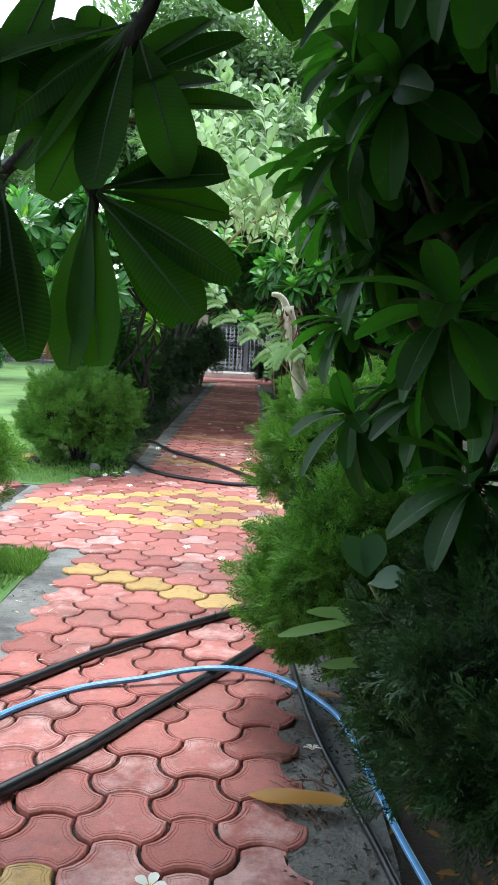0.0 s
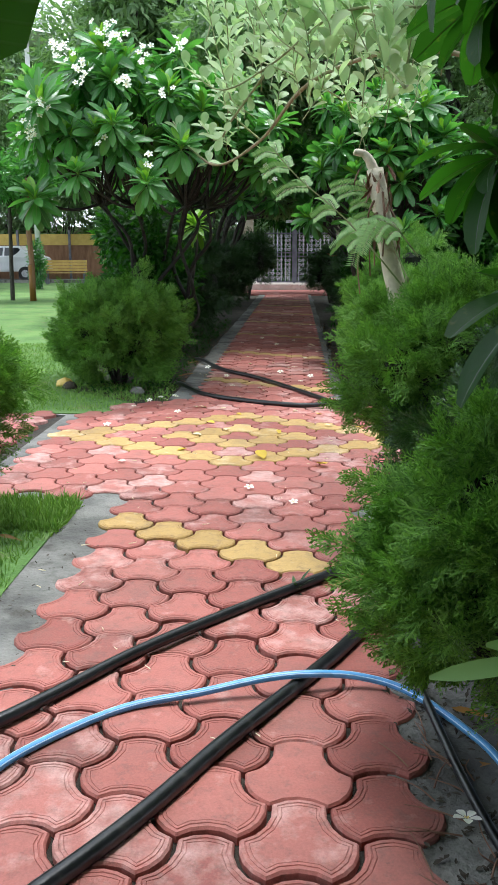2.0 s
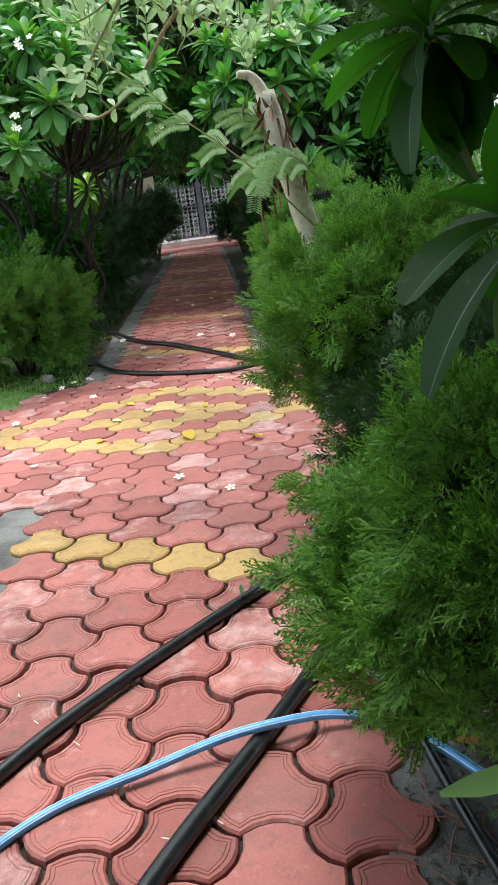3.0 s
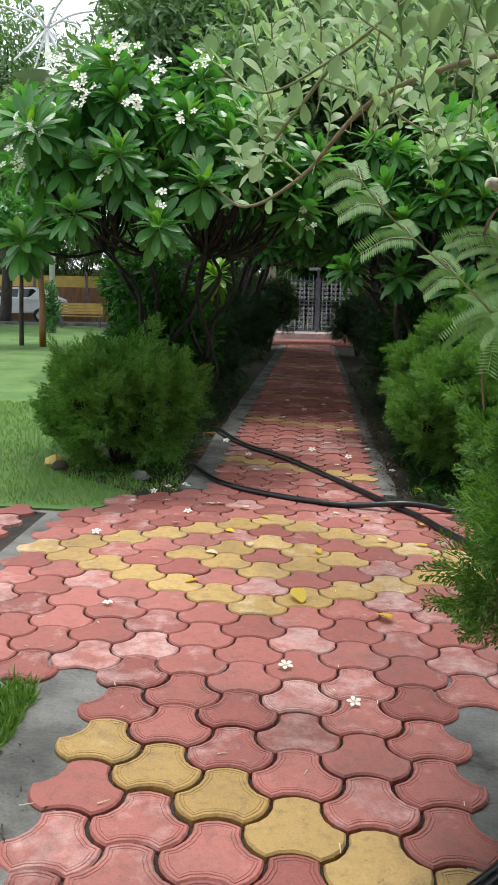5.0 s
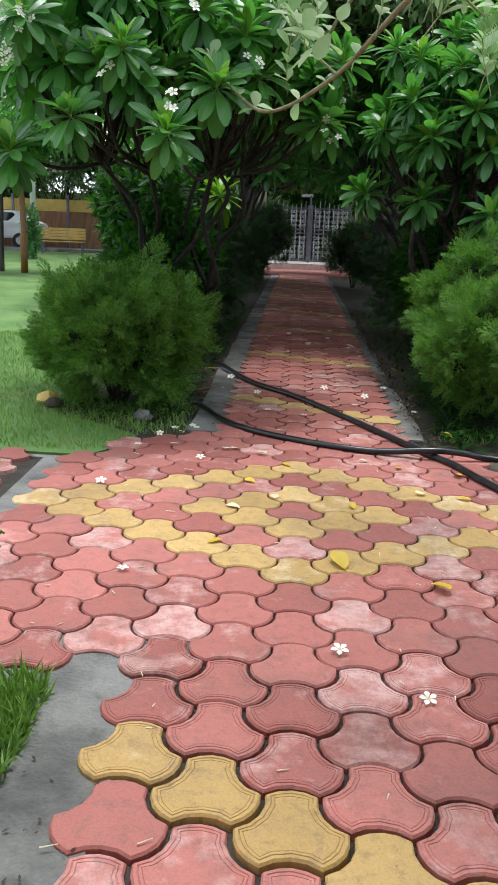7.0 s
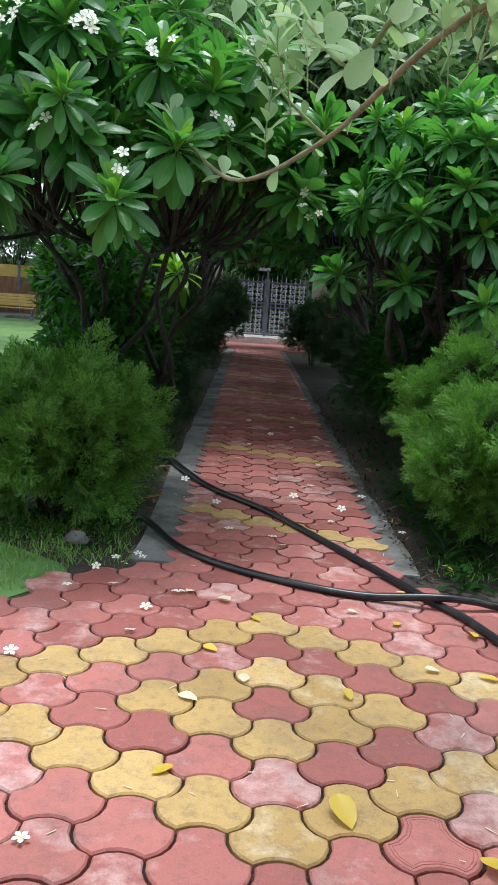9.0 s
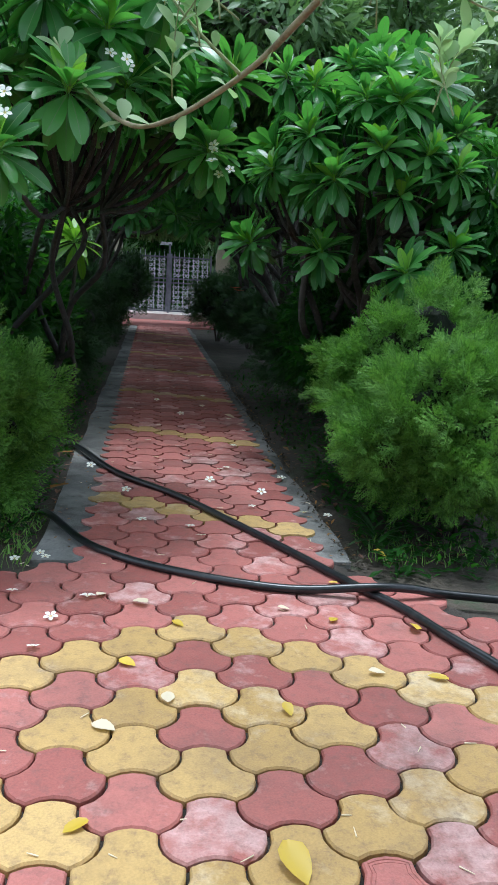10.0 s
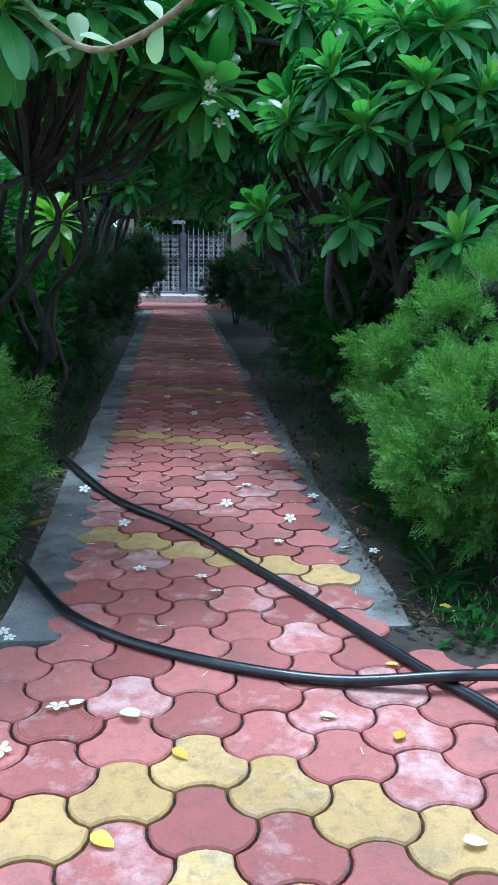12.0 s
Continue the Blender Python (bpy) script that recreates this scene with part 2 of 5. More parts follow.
def mesh_of(name, verts, faces, mats, index=None, smooth=False):
    me = bpy.data.meshes.new(name)
    me.from_pydata([tuple(v) for v in verts], [], [tuple(f) for f in faces])
    for m in mats if isinstance(mats, (list, tuple)) else [mats]:
        me.materials.append(m)
    if index is not None:
        me.polygons.foreach_set("material_index", np.asarray(index, dtype=np.int32))
    if smooth:
        me.polygons.foreach_set("use_smooth", np.ones(len(me.polygons), dtype=bool))
    me.update()
    return me


def tri_mesh(name, verts, faces, mats, index=None, smooth=False):
    """Many triangles at once, from arrays."""
    verts, faces = np.asarray(verts, np.float32), np.asarray(faces, np.int32)
    me = bpy.data.meshes.new(name)
    me.vertices.add(len(verts))
    me.vertices.foreach_set("co", verts.ravel())
    me.loops.add(faces.size)
    me.loops.foreach_set("vertex_index", faces.ravel())
    me.polygons.add(len(faces))
    me.polygons.foreach_set("loop_start", np.arange(0, faces.size, 3, dtype=np.int32))
    for m in mats if isinstance(mats, (list, tuple)) else [mats]:
        me.materials.append(m)
    if index is not None:
        me.polygons.foreach_set("material_index", np.asarray(index, dtype=np.int32))
    me.polygons.foreach_set("use_smooth", np.full(len(faces), smooth, dtype=bool))
    me.update(calc_edges=True)
    return me


def child(name, me, parent, m=None, label=""):
    ob = new(name, me)
    ob.parent = parent
    if m is not None:
        ob.matrix_basis = m
    return tagged(ob, label)


def part(name, bm, material, parent, label=""):
    me = bpy.data.meshes.new(name)
    bm.to_mesh(me)
    bm.free()
    me.materials.append(material)
    return child(name, me, parent, None, label)


def thing(name, x, y, z=0.0, label="", category="", group="", kind="", turn=0.0):
    ob = new(name)
    ob.empty_display_size = 0.1
    ob.matrix_basis = pose(x, y, z, 0, 0, turn)
    return tagged(ob, label, category, group, kind)


def box_bm(bm, x0, x1, y0, y1, z0, z1, bevel=0.0):
    made = bmesh.ops.create_cube(bm, size=1.0)["verts"]
    for v in made:
        v.co = Vector((x0 + (v.co.x + 0.5) * (x1 - x0), y0 + (v.co.y + 0.5) * (y1 - y0), z0 + (v.co.z + 0.5) * (z1 - z0)))
    if bevel:
        edges = list({e for v in made for e in v.link_edges})
        bmesh.ops.bevel(bm, geom=edges, offset=bevel, segments=2, affect="EDGES", profile=0.6)


def box(*size, bevel=0.0):
    bm = bmesh.new()
    box_bm(bm, *size, bevel=bevel)
    return bm


def smooth_line(points, steps=8):
    """A smooth line through the points (Catmull-Rom)."""
    p = np.asarray(points, float)
    p = np.vstack([2 * p[0] - p[1], p, 2 * p[-1] - p[-2]])
    out = []
    for i in range(1, len(p) - 2):
        for k in range(steps):
            t = k / steps
            out.append(0.5 * (2 * p[i] + (p[i + 1] - p[i - 1]) * t + (2 * p[i - 1] - 5 * p[i] + 4 * p[i + 1] - p[i + 2]) * t * t
                              + (3 * p[i] - p[i - 1] - 3 * p[i + 1] + p[i + 2]) * t ** 3))
    out.append(p[-2])
    return np.array(out)


def tube(line, r0, r1=None, sides=8, rough=0.0):
    """Vertices and triangles of a tube along the line, tapering from r0 to r1."""
    line = np.asarray(line, float)
    r1 = r0 if r1 is None else r1
    n = len(line)
    tan = np.gradient(line, axis=0)
    tan /= np.linalg.norm(tan, axis=1)[:, None] + 1e-9
    side = np.cross(tan[0], (0.3, 0.2, 1.0))
    verts = []
    for i in range(n):
        side = side - tan[i] * side.dot(tan[i])
        side /= np.linalg.norm(side) + 1e-9
        up = np.cross(tan[i], side)
        r = r0 + (r1 - r0) * i / max(1, n - 1)
        for k in range(sides):
            a = 2 * math.pi * k / sides
            q = r * (1 + rough * rng.uniform(-1, 1))
            verts.append(line[i] + q * (math.cos(a) * side + math.sin(a) * up))
    faces = []
    for i in range(n - 1):
        for k in range(sides):
            a, b = i * sides + k, i * sides + (k + 1) % sides
            faces += [(a, b, b + sides), (a, b + sides, a + sides)]
    verts += [line[0], line[-1]]
    for k in range(sides):
        faces.append((n * sides, (k + 1) % sides, k))
        faces.append((n * sides + 1, (n - 1) * sides + k, (n - 1) * sides + (k + 1) % sides))
    return np.array(verts), np.array(faces)


def join(pieces):
    verts, faces, at = [], [], 0
    for v, f in pieces:
        verts.append(v)
        faces.append(np.asarray(f) + at)
        at += len(v)
    return np.vstack(verts), np.vstack(faces)


def frames(direction, up=None, roll=None):
    """Rotation matrices whose y is the direction and whose z leans to up."""
    d = direction / (np.linalg.norm(direction, axis=1)[:, None] + 1e-9)
    up = np.array([[0.0, 0.0, 1.0]]) if up is None else up
    x = np.cross(d, up + 1e-3)
    x /= np.linalg.norm(x, axis=1)[:, None] + 1e-9
    z = np.cross(x, d)
    if roll is not None:
        c, s = np.cos(roll)[:, None], np.sin(roll)[:, None]
        x, z = x * c + z * s, z * c - x * s
    return np.stack([x, d, z], axis=2)


def scatter(proto, pos, rot, scale):
    """Copies of a small shape at many places, joined."""
    v, f = proto
    n, k = len(pos), len(v)
    scale = np.asarray(scale)
    w = v[None] * (scale[:, None, None] if scale.ndim == 1 else scale[:, None, :])
    verts = np.einsum("nij,nkj->nki", rot, w) + pos[:, None, :]
    faces = f[None] + (np.arange(n) * k)[:, None, None]
    return verts.reshape(-1, 3), faces.reshape(-1, 3)


def leaf_shape(width, droop=0.15, fold=0.12, steps=5, blunt=2.0, wave=0.0):
    """A leaf of length 1 along y: widest beyond the middle, folded on its midrib, bent down."""
    verts, faces = [], []
    for i in range(steps + 1):
        t = i / steps
        w = width * 0.5 * (math.sin(math.pi * min(1.0, t ** 0.85)) ** (1 / blunt)) * (0.45 + 0.55 * t) * 1.25 if 0 < t < 1 else 0.0
        if i == steps:
            w = width * 0.10
        if i == 0:
            w = 0.012
        z = -droop * t * t
        e = wave * math.sin(7 * t)
        verts += [(-w, t, z + fold * w + e), (0, t, z), (w, t, z + fold * w - e)]
    for i in range(steps):
        a = 3 * i
        for k in (0, 1):
            faces += [(a + k, a + k + 1, a + k + 4), (a + k, a + k + 4, a + k + 3)]
    return np.array(verts, float), np.array(faces)


def on_sphere(n, top=1.0, bottom=-1.0):
    z = rng.uniform(bottom, top, n)
    a = rng.uniform(0, 2 * math.pi, n)
    r = np.sqrt(np.maximum(0, 1 - z * z))
    return np.stack([r * np.cos(a), r * np.sin(a), z], axis=1)


# ---- ground, borders and paving ----
PITCH = 0.225
COL, HALF = PITCH * math.sqrt(3) / 2, PITCH / 2

ground = tagged(new("ground", mesh_of("ground", [(-220, -120, -0.045), (220, -120, -0.045), (220, 320, -0.045), (-220, 320, -0.045)], [(0, 1, 2, 3)], m_soil)),
                "dark garden soil under the shrubs", "ground", kind="structure")


def patch(name, outline, z, material, label, category, depth=0.06, grid=0.0, amp=0.0):
    """A flat slab with the outline's shape and real thickness."""
    bm = bmesh.new()
    low = [bm.verts.new((x, y, z - depth)) for x, y in outline]
    top = [bm.verts.new((x, y, z)) for x, y in outline]
    bm.faces.new(top)
    bm.faces.new(low[::-1])
    k = len(outline)
    for i in range(k):
        bm.faces.new((low[i], low[(i + 1) % k], top[(i + 1) % k], top[i]))
    bmesh.ops.recalc_face_normals(bm, faces=bm.faces)
    me = bpy.data.meshes.new(name)
    bm.to_mesh(me)
    bm.free()
    me.materials.append(material)
    return tagged(new(name, me), label, category, kind="structure")


pavement_bed = patch("pavement", [(-0.50, -12), (0.72, -12), (0.72, -1.9), (1.25, -1.45), (4.5, -1.45), (4.5, 0.7), (1.3, 0.7), (0.72, 1.45), (0.72, 19), (-0.50, 19),
                                  (-0.50, 1.45), (-1.24, 0.72), (-4.5, 0.72), (-4.5, -1.45), (-0.66, -1.45), (-0.50, -1.62)], -0.022, m_joint,
                     "red and yellow interlocking concrete pavers with dark joints", "pavement")


def ragged(x_in, x_out, y0, y1, wobble):
    """A strip's outline whose outer edge wanders a little."""
    ys = np.arange(y0, y1 + 0.01, 0.35)
    outer = [(x_out + wobble * noise.noise(Vector((x_out * 9, y * 1.7, 3.0))), y) for y in ys]
    return [(x_in, ys[0]), *outer, (x_in, ys[-1])] if x_out > x_in else [(x_in, ys[-1]), *outer[::-1], (x_in, ys[0])]


def border(name, *size):
    x_in, x_out, y0, y1 = size
    return patch(name, ragged(x_in, x_out, y0, y1, 0.045), -0.010, m_concrete, "grey cement border strip, stained and worn", "border")


border("trim_1", -0.40, -0.69, 1.42, 18.8)
border("trim_2", 0.60, 0.80, 1.45, 18.8)
border("trim_3", 0.60, 0.92, -12, -1.75)
border("trim_4", -0.42, -0.70, -12, -1.62)
patch("trim_5", [(-0.30, -1.20), (-0.40, -2.1), (-0.71, -2.1), (-0.71, -1.80), (-0.87, -1.53), (-4.5, -1.56), (-4.5, -1.20)], -0.014, m_concrete, "grey cement corner beside the lawn", "border")
patch("trim_6", [(-1.34, -1.40), (-1.24, -1.40), (-1.21, 0.70), (-4.5, 0.86), (-4.5, 0.72), (-1.36, 0.66)], -0.008, m_concrete, "thin grey cement seam across the side path", "border")
patch("trim_7", [(0.70, -1.95), (0.98, -1.95), (1.35, -1.52), (4.5, -1.52), (4.5, -1.20), (0.60, -1.20), (0.60, -1.95)], -0.014, m_concrete, "grey cement corner beside the hedge", "border")

patch("lawn", [(-1.16, 0.78), (-0.92, 1.12), (-1.0, 1.3), (-1.62, 1.75), (-1.9, 3.4), (-3.0, 6.5), (-4.2, 12), (-5.5, 27.5), (-40, 27.5), (-40, 0.9), (-4.5, 0.86)], -0.016, m_lawn, "mown green lawn", "lawn")
patch("lawn_near", [(-0.70, -8), (-0.67, -3.2), (-0.69, -1.75), (-0.84, -1.50), (-30, -1.56), (-30, -8)], -0.006, m_lawn, "mown green lawn beside the path", "lawn")
patch("kerb", [(-4.6, 27.5), (-40, 27.5), (-40, 27.75), (-4.6, 27.75)], 0.10, m_concrete, "low cement kerb at the end of the lawn", "kerb", 0.15)


def tile_outline(seg, inset):
    """A three-lobed paver: a hexagon whose sides bulge out and in by turns."""
    a = PITCH / math.sqrt(3)
    pts = []
    for k in range(6):
        t0, t1 = radians(60 + 60 * k), radians(120 + 60 * k)
        p0, p1 = np.array((math.cos(t0), math.sin(t0))) * a, np.array((math.cos(t1), math.sin(t1))) * a
        out = (p0 + p1) / np.linalg.norm(p0 + p1)
        sag = 0.023 * (1 if k % 2 == 0 else -1)
        for s in range(seg):
            u = s / seg
            pts.append(p0 * (1 - u) + p1 * u + out * sag * math.sin(math.pi * u) ** 0.8)
    pts = np.array(pts)
    nxt, prv = np.roll(pts, -1, 0), np.roll(pts, 1, 0)
    tan = nxt - prv
    tan /= np.linalg.norm(tan, axis=1)[:, None]
    normal = np.stack([tan[:, 1], -tan[:, 0]], axis=1)
    return pts - normal * inset


def tile_mesh(seg, rings):
    verts, faces = [], []
    k = seg * 6
    for inset, z in rings:
        verts += [(x, y, z) for x, y in tile_outline(seg, inset)]
    for r in range(len(rings) - 1):
        for i in range(k):
            j = (i + 1) % k
            faces += [(r * k + i, r * k + j, (r + 1) * k + j), (r * k + i, (r + 1) * k + j, (r + 1) * k + i)]
    top = (len(rings) - 1) * k
    verts.append((0, 0, rings[-1][1]))
    faces += [(top + i, top + (i + 1) % k, len(verts) - 1) for i in range(k)]
    return np.array(verts), np.array(faces)


NEAR_RINGS = [(0.0052, -0.030), (0.0060, -0.006), (0.0108, 0.0), (0.0185, 0.0), (0.0198, -0.0020), (0.0214, -0.0020), (0.0226, 0.0), (0.0290, 0.0), (0.0300, -0.0016), (0.0314, 0.0)]
PLAIN_RINGS = [(0.0036, -0.030), (0.0044, -0.006), (0.0095, 0.0)]
FAR_RINGS = [(0.0036, -0.025), (0.0080, 0.0)]


def yellow_tile(i, h):
    if abs(i) + abs(h) in (2, 6):
        return True
    return -2 <= i <= 3 and (h + i) in (-60, -40, -18, 20, 40, 60, 80, 100, 120, 140)


def tile_places():
    for i in range(-21, 22):
        for h in range(-100, 170):
            if (i + h) % 2:
                continue
            x, y = i * COL, h * HALF
            strip = -2 <= i <= 3
            cross = -1.40 < y < 0.72 and not (-1.42 < x < -1.18) and abs(x) < 4.4
            slope = abs(x) < 1.28 and -1.45 < y < 1.45 and y < 2.02 - abs(x) and y > -2.35 + abs(x) * 0.75
            if strip or cross or slope:
                yield i, h, x, y


def lay_tiles():
    styles = [(tile_mesh(4, NEAR_RINGS), "near"), (tile_mesh(4, PLAIN_RINGS), "plain")]
    shared = {}
    for (v, f), key in styles:
        for m in (m_red, m_yellow):
            shared[key, m] = tri_mesh("paver", v, f, m)
    far = tile_mesh(3, FAR_RINGS)
    rest = {m_red_far: [], m_yellow_far: []}
    near = 0
    for i, h, x, y in tile_places():
        gold = yellow_tile(i, h)
        loose = 1.7 if y < -1.9 else 1.0
        lift, tip = rng.normal(0, 0.0016) * loose, rng.normal(0, 0.45, 2) * loose
        if -5.1 < y < 1.62 and abs(x) < 1.30 and near < 300:
            near += 1
            me = shared["near" if rng.random() < (0.85 if y < -1.3 else 0.04) else "plain", m_yellow if gold else m_red]
            ob = child("paver", me, pavement_bed, pose(x, y, lift, tip[0], tip[1], rng.normal(0, 0.5)))
        else:
            rest[m_yellow_far if gold else m_red_far].append((x, y, lift))
    for m, places in rest.items():
        pos = np.array(places)
        rot = np.broadcast_to(np.eye(3), (len(pos), 3, 3))
        v, f = scatter(far, pos, rot, np.ones(len(pos)))
        tagged(child("far_pavers", tri_mesh("far_pavers", v, f, m), pavement_bed), kind="stuff")


apron = patch("apron", [(-1.6, 18.8), (2.2, 18.8), (2.2, 21.6), (-1.6, 21.6)], -0.005, m_red_far, "pinkish paved apron before the gate step", "pavement")
patch("step", [(-1.6, 21.6), (2.2, 21.6), (2.2, 24.5), (-1.6, 24.5)], 0.17, m_stone, "pale stone step under the gate", "step", 0.22)


# ---- hoses on the paving ----
def hose(name, points, radius, material, label, stripes=None):
    line = smooth_line(points, 10)
    v, f = tube(line, radius, None, 12)
    top = thing(name, *points[0], label=label, category="hose")
    shift = np.array(points[0])
    child("pipe", tri_mesh("pipe", v - shift, f, material, smooth=True), top)
    if stripes:
        for a in range(4):
            off = 2 * math.pi * a / 4 + 0.6
            tan = np.gradient(line, axis=0)
            tan /= np.linalg.norm(tan, axis=1)[:, None]
            side = np.cross(tan, (0, 0, 1.0))
            side /= np.linalg.norm(side, axis=1)[:, None]
            up = np.cross(side, tan)
            v, f = tube(line + radius * 0.86 * (math.cos(off) * side + math.sin(off) * up), radius * 0.2, None, 5)
            child("stripe", tri_mesh("stripe", v - shift, f, stripes, smooth=True), top, label="pale blue stripe")
    return top


R = 0.0185
hose("hose_pipe", [(-1.0, 4.4, -0.12), (-0.83, 4.05, -0.085), (-0.73, 3.85, R), (-0.38, 3.02, R), (0.01, 2.46, R), (0.31, 1.91, R), (0.545, 1.45, R), (0.735, 1.06, R), (0.865, 0.83, R), (1.00, 0.47, R), (1.35, -0.3, R), (2.0, -0.9, R)],
     R, m_black, "thick black polythene pipe lying across the pavers")
hose("hose_pipe", [(-0.95, 2.5, -0.12), (-0.80, 2.24, -0.085), (-0.70, 2.07, R), (-0.48, 1.63, R), (-0.275, 1.388, R), (-0.04, 1.225, R), (0.24, 1.09, R), (0.48, 1.02, R + 0.004), (0.77, 0.97, 3 * R), (0.95, 0.98, 2.4 * R), (1.18, 0.97, R), (2.2, 0.75, R)],
     R, m_black, "thick black polythene pipe crossing over another")
hose("hose_pipe", [(-1.6, -4.6, 0.01), (-0.95, -4.05, 0.015), (-0.47, -3.55, R), (-0.29, -3.33, R), (-0.08, -3.04, R), (0.25, -2.68, R), (0.64, -2.29, R), (0.95, -2.0, R), (1.3, -1.75, R)],
     R, m_black, "thick black polythene pipe lying slantwise over the pavers")
hose("hose_pipe", [(-0.9, -4.9, 0.012), (-0.42, -4.42, R), (-0.15, -4.07, R), (0.04, -3.80, R), (0.22, -3.49, R), (0.48, -3.08, R), (0.66, -2.75, R), (0.86, -2.45, R), (1.15, -2.15, 0.01)],
     R * 1.15, m_black, "thick black polythene pipe running into the hedge")
hose("hose_pipe", [(0.72, -2.7, 0.01), (0.72, -3.05, 0.012), (0.77, -3.63, 0.012), (0.84, -4.03, 0.012), (0.90, -4.36, 0.012), (0.97, -4.9, 0.012), (1.0, -5.8, 0.012)],
     0.012, m_black, "thin black pipe along the cement border")
B = 0.0105
hose("garden_hose", [(-0.75, -4.6, B), (-0.52, -4.10, B), (-0.37, -3.77, B), (-0.29, -3.58, B), (-0.09, -3.37, B), (0.13, -3.285, 0.022), (0.30, -3.245, 0.046), (0.43, -3.225, 0.052), (0.56, -3.20, 0.034), (0.69, -3.235, 0.014), (0.81, -3.40, B), (0.88, -3.58, B),
                     (0.93, -4.0, B), (0.97, -4.3, B), (1.05, -4.7, B), (1.25, -5.3, B)],
     B, m_blue, "glossy blue garden hose with pale stripes", m_stripe)


# ---- shrubs and trees ----
def thuja_spray():
    """One lacy spray of a thuja: a bent stem, side twigs and short scaly tips."""
    pieces = []
    r = np.random.default_rng(2)

    def blade(p, q, w):
        p, q = np.array(p, float), np.array(q, float)
        d = q - p
        s = np.cross(d, (0, 0, 1.0))
        s = s / (np.linalg.norm(s) + 1e-9) * w
        return np.array([p - s * 0.5, p + d * 0.7 + s, q]), np.array([(0, 1, 2)])
    pieces.append(blade((0, 0, 0), (0.02, 1.0, -0.10), 0.040))
    for k in range(6):
        t = 0.12 + 0.145 * k
        ln = 0.52 * (1 - 0.66 * t)
        for sg in (-1, 1):
            base = np.array((0.02 * t, t + 0.05 * (sg > 0), -0.10 * t * t))
            tip = base + np.array((sg * ln * 0.70, ln * 0.80, 0.10 * r.normal()))
            pieces.append(blade(base, tip, 0.042))
            for u, side in ((0.35, -1), (0.55, 1), (0.75, -1)):
                mid = base + (tip - base) * u
                m = ln * 0.46 * (1.1 - 0.5 * u)
                pieces.append(blade(mid, mid + np.array((sg * m * (0.15 if side < 0 else 0.95), m * (1.0 if side < 0 else 0.35), 0.05 * r.normal())), 0.040))
    return join(pieces)


SPRAY = thuja_spray()


def lumpy(center, radii, freq=2.2, amp=0.18, seed=0.0):
    """A function that gives the shrub's radius in each direction."""
    def reach(d):
        out = np.empty(len(d))
        for i, v in enumerate(d):
            out[i] = 1 + amp * noise.noise(Vector(v) * freq + Vector((seed, seed * 0.7, 0))) + 0.5 * amp * noise.noise(Vector(v) * freq * 3 + Vector((0, seed, 0)))
        return out
    return reach


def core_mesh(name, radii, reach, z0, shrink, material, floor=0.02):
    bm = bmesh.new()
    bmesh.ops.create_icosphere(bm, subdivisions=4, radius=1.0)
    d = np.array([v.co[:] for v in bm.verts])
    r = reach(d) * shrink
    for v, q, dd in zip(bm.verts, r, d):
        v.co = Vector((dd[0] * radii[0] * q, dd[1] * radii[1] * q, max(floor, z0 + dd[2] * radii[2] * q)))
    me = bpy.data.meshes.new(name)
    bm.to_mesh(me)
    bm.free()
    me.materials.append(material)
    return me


def thuja(x, y, rx, ry, height, label, count=2600, material=None, size=0.15, base=0.12, seed=1.0, name="thuja_bush", core=0.70):
    material = material or m_thuja
    top = thing(name, x, y, -0.03, label, "shrub")
    rz = (height - base) / 2
    z0 = base + rz
    reach = lumpy(None, None, 2.6, 0.36, seed)
    radii = np.array((rx, ry, rz))
    per = 22
    plumes = count // per
    d = on_sphere(plumes, 1.0, -0.90)
    heart = d * radii * (reach(d) * rng.uniform(0.62, 0.90, plumes))[:, None] + (0, 0, z0)
    axis = d * (1, 1, 0.5) + rng.normal(0, 0.30, (plumes, 3)) + np.array((0, 0, 0.38))
    axis /= np.linalg.norm(axis, axis=1)[:, None]
    axis, heart, out = np.repeat(axis, per, 0), np.repeat(heart, per, 0), np.repeat(d, per, 0)
    n = len(heart)
    along = np.tile(np.linspace(-0.6, 1.0, per), plumes)
    side = rng.normal(0, 1, (n, 3))
    side -= axis * (side * axis).sum(1)[:, None]
    side /= np.linalg.norm(side, axis=1)[:, None] + 1e-9
    pos = heart + axis * (along * size * rng.uniform(0.6, 1.1, n))[:, None] + side * (size * 0.50 * (1.15 - along) * rng.random(n))[:, None]
    lean = axis * 0.9 + side * (0.85 - 0.5 * along)[:, None] + np.array((0, 0, -0.10)) + rng.normal(0, 0.12, (n, 3))
    rot = frames(lean, out + rng.normal(0, 0.45, (n, 3)))
    v, f = scatter(SPRAY, pos, rot, rng.uniform(0.65, 1.25, n) * size)
    v[:, 2] = np.maximum(v[:, 2], 0.02)
    child("foliage", tri_mesh("foliage", v, f, material), top)
    # Solid dark hull: closes the bush and paints shade into its gaps.
    child("core", core_mesh("core", radii, reach, z0, core, m_core), top, label="near-black shell standing for the bush's inner shade")
    stems = []
    for k in range(5):
        a = k * 1.3 + seed
        q = np.array((math.cos(a), math.sin(a), 0))
        stems.append(tube(smooth_line([q * 0.03, q * 0.10 + (0, 0, height * 0.2), q * 0.26 * rx / 0.6 + (0, 0, height * 0.55)], 4), 0.022, 0.010, 6, 0.1))
    v, f = join(stems)
    child("stem", tri_mesh("stem", v, f, m_bark), top, label="grey woody stem fork")
    return top


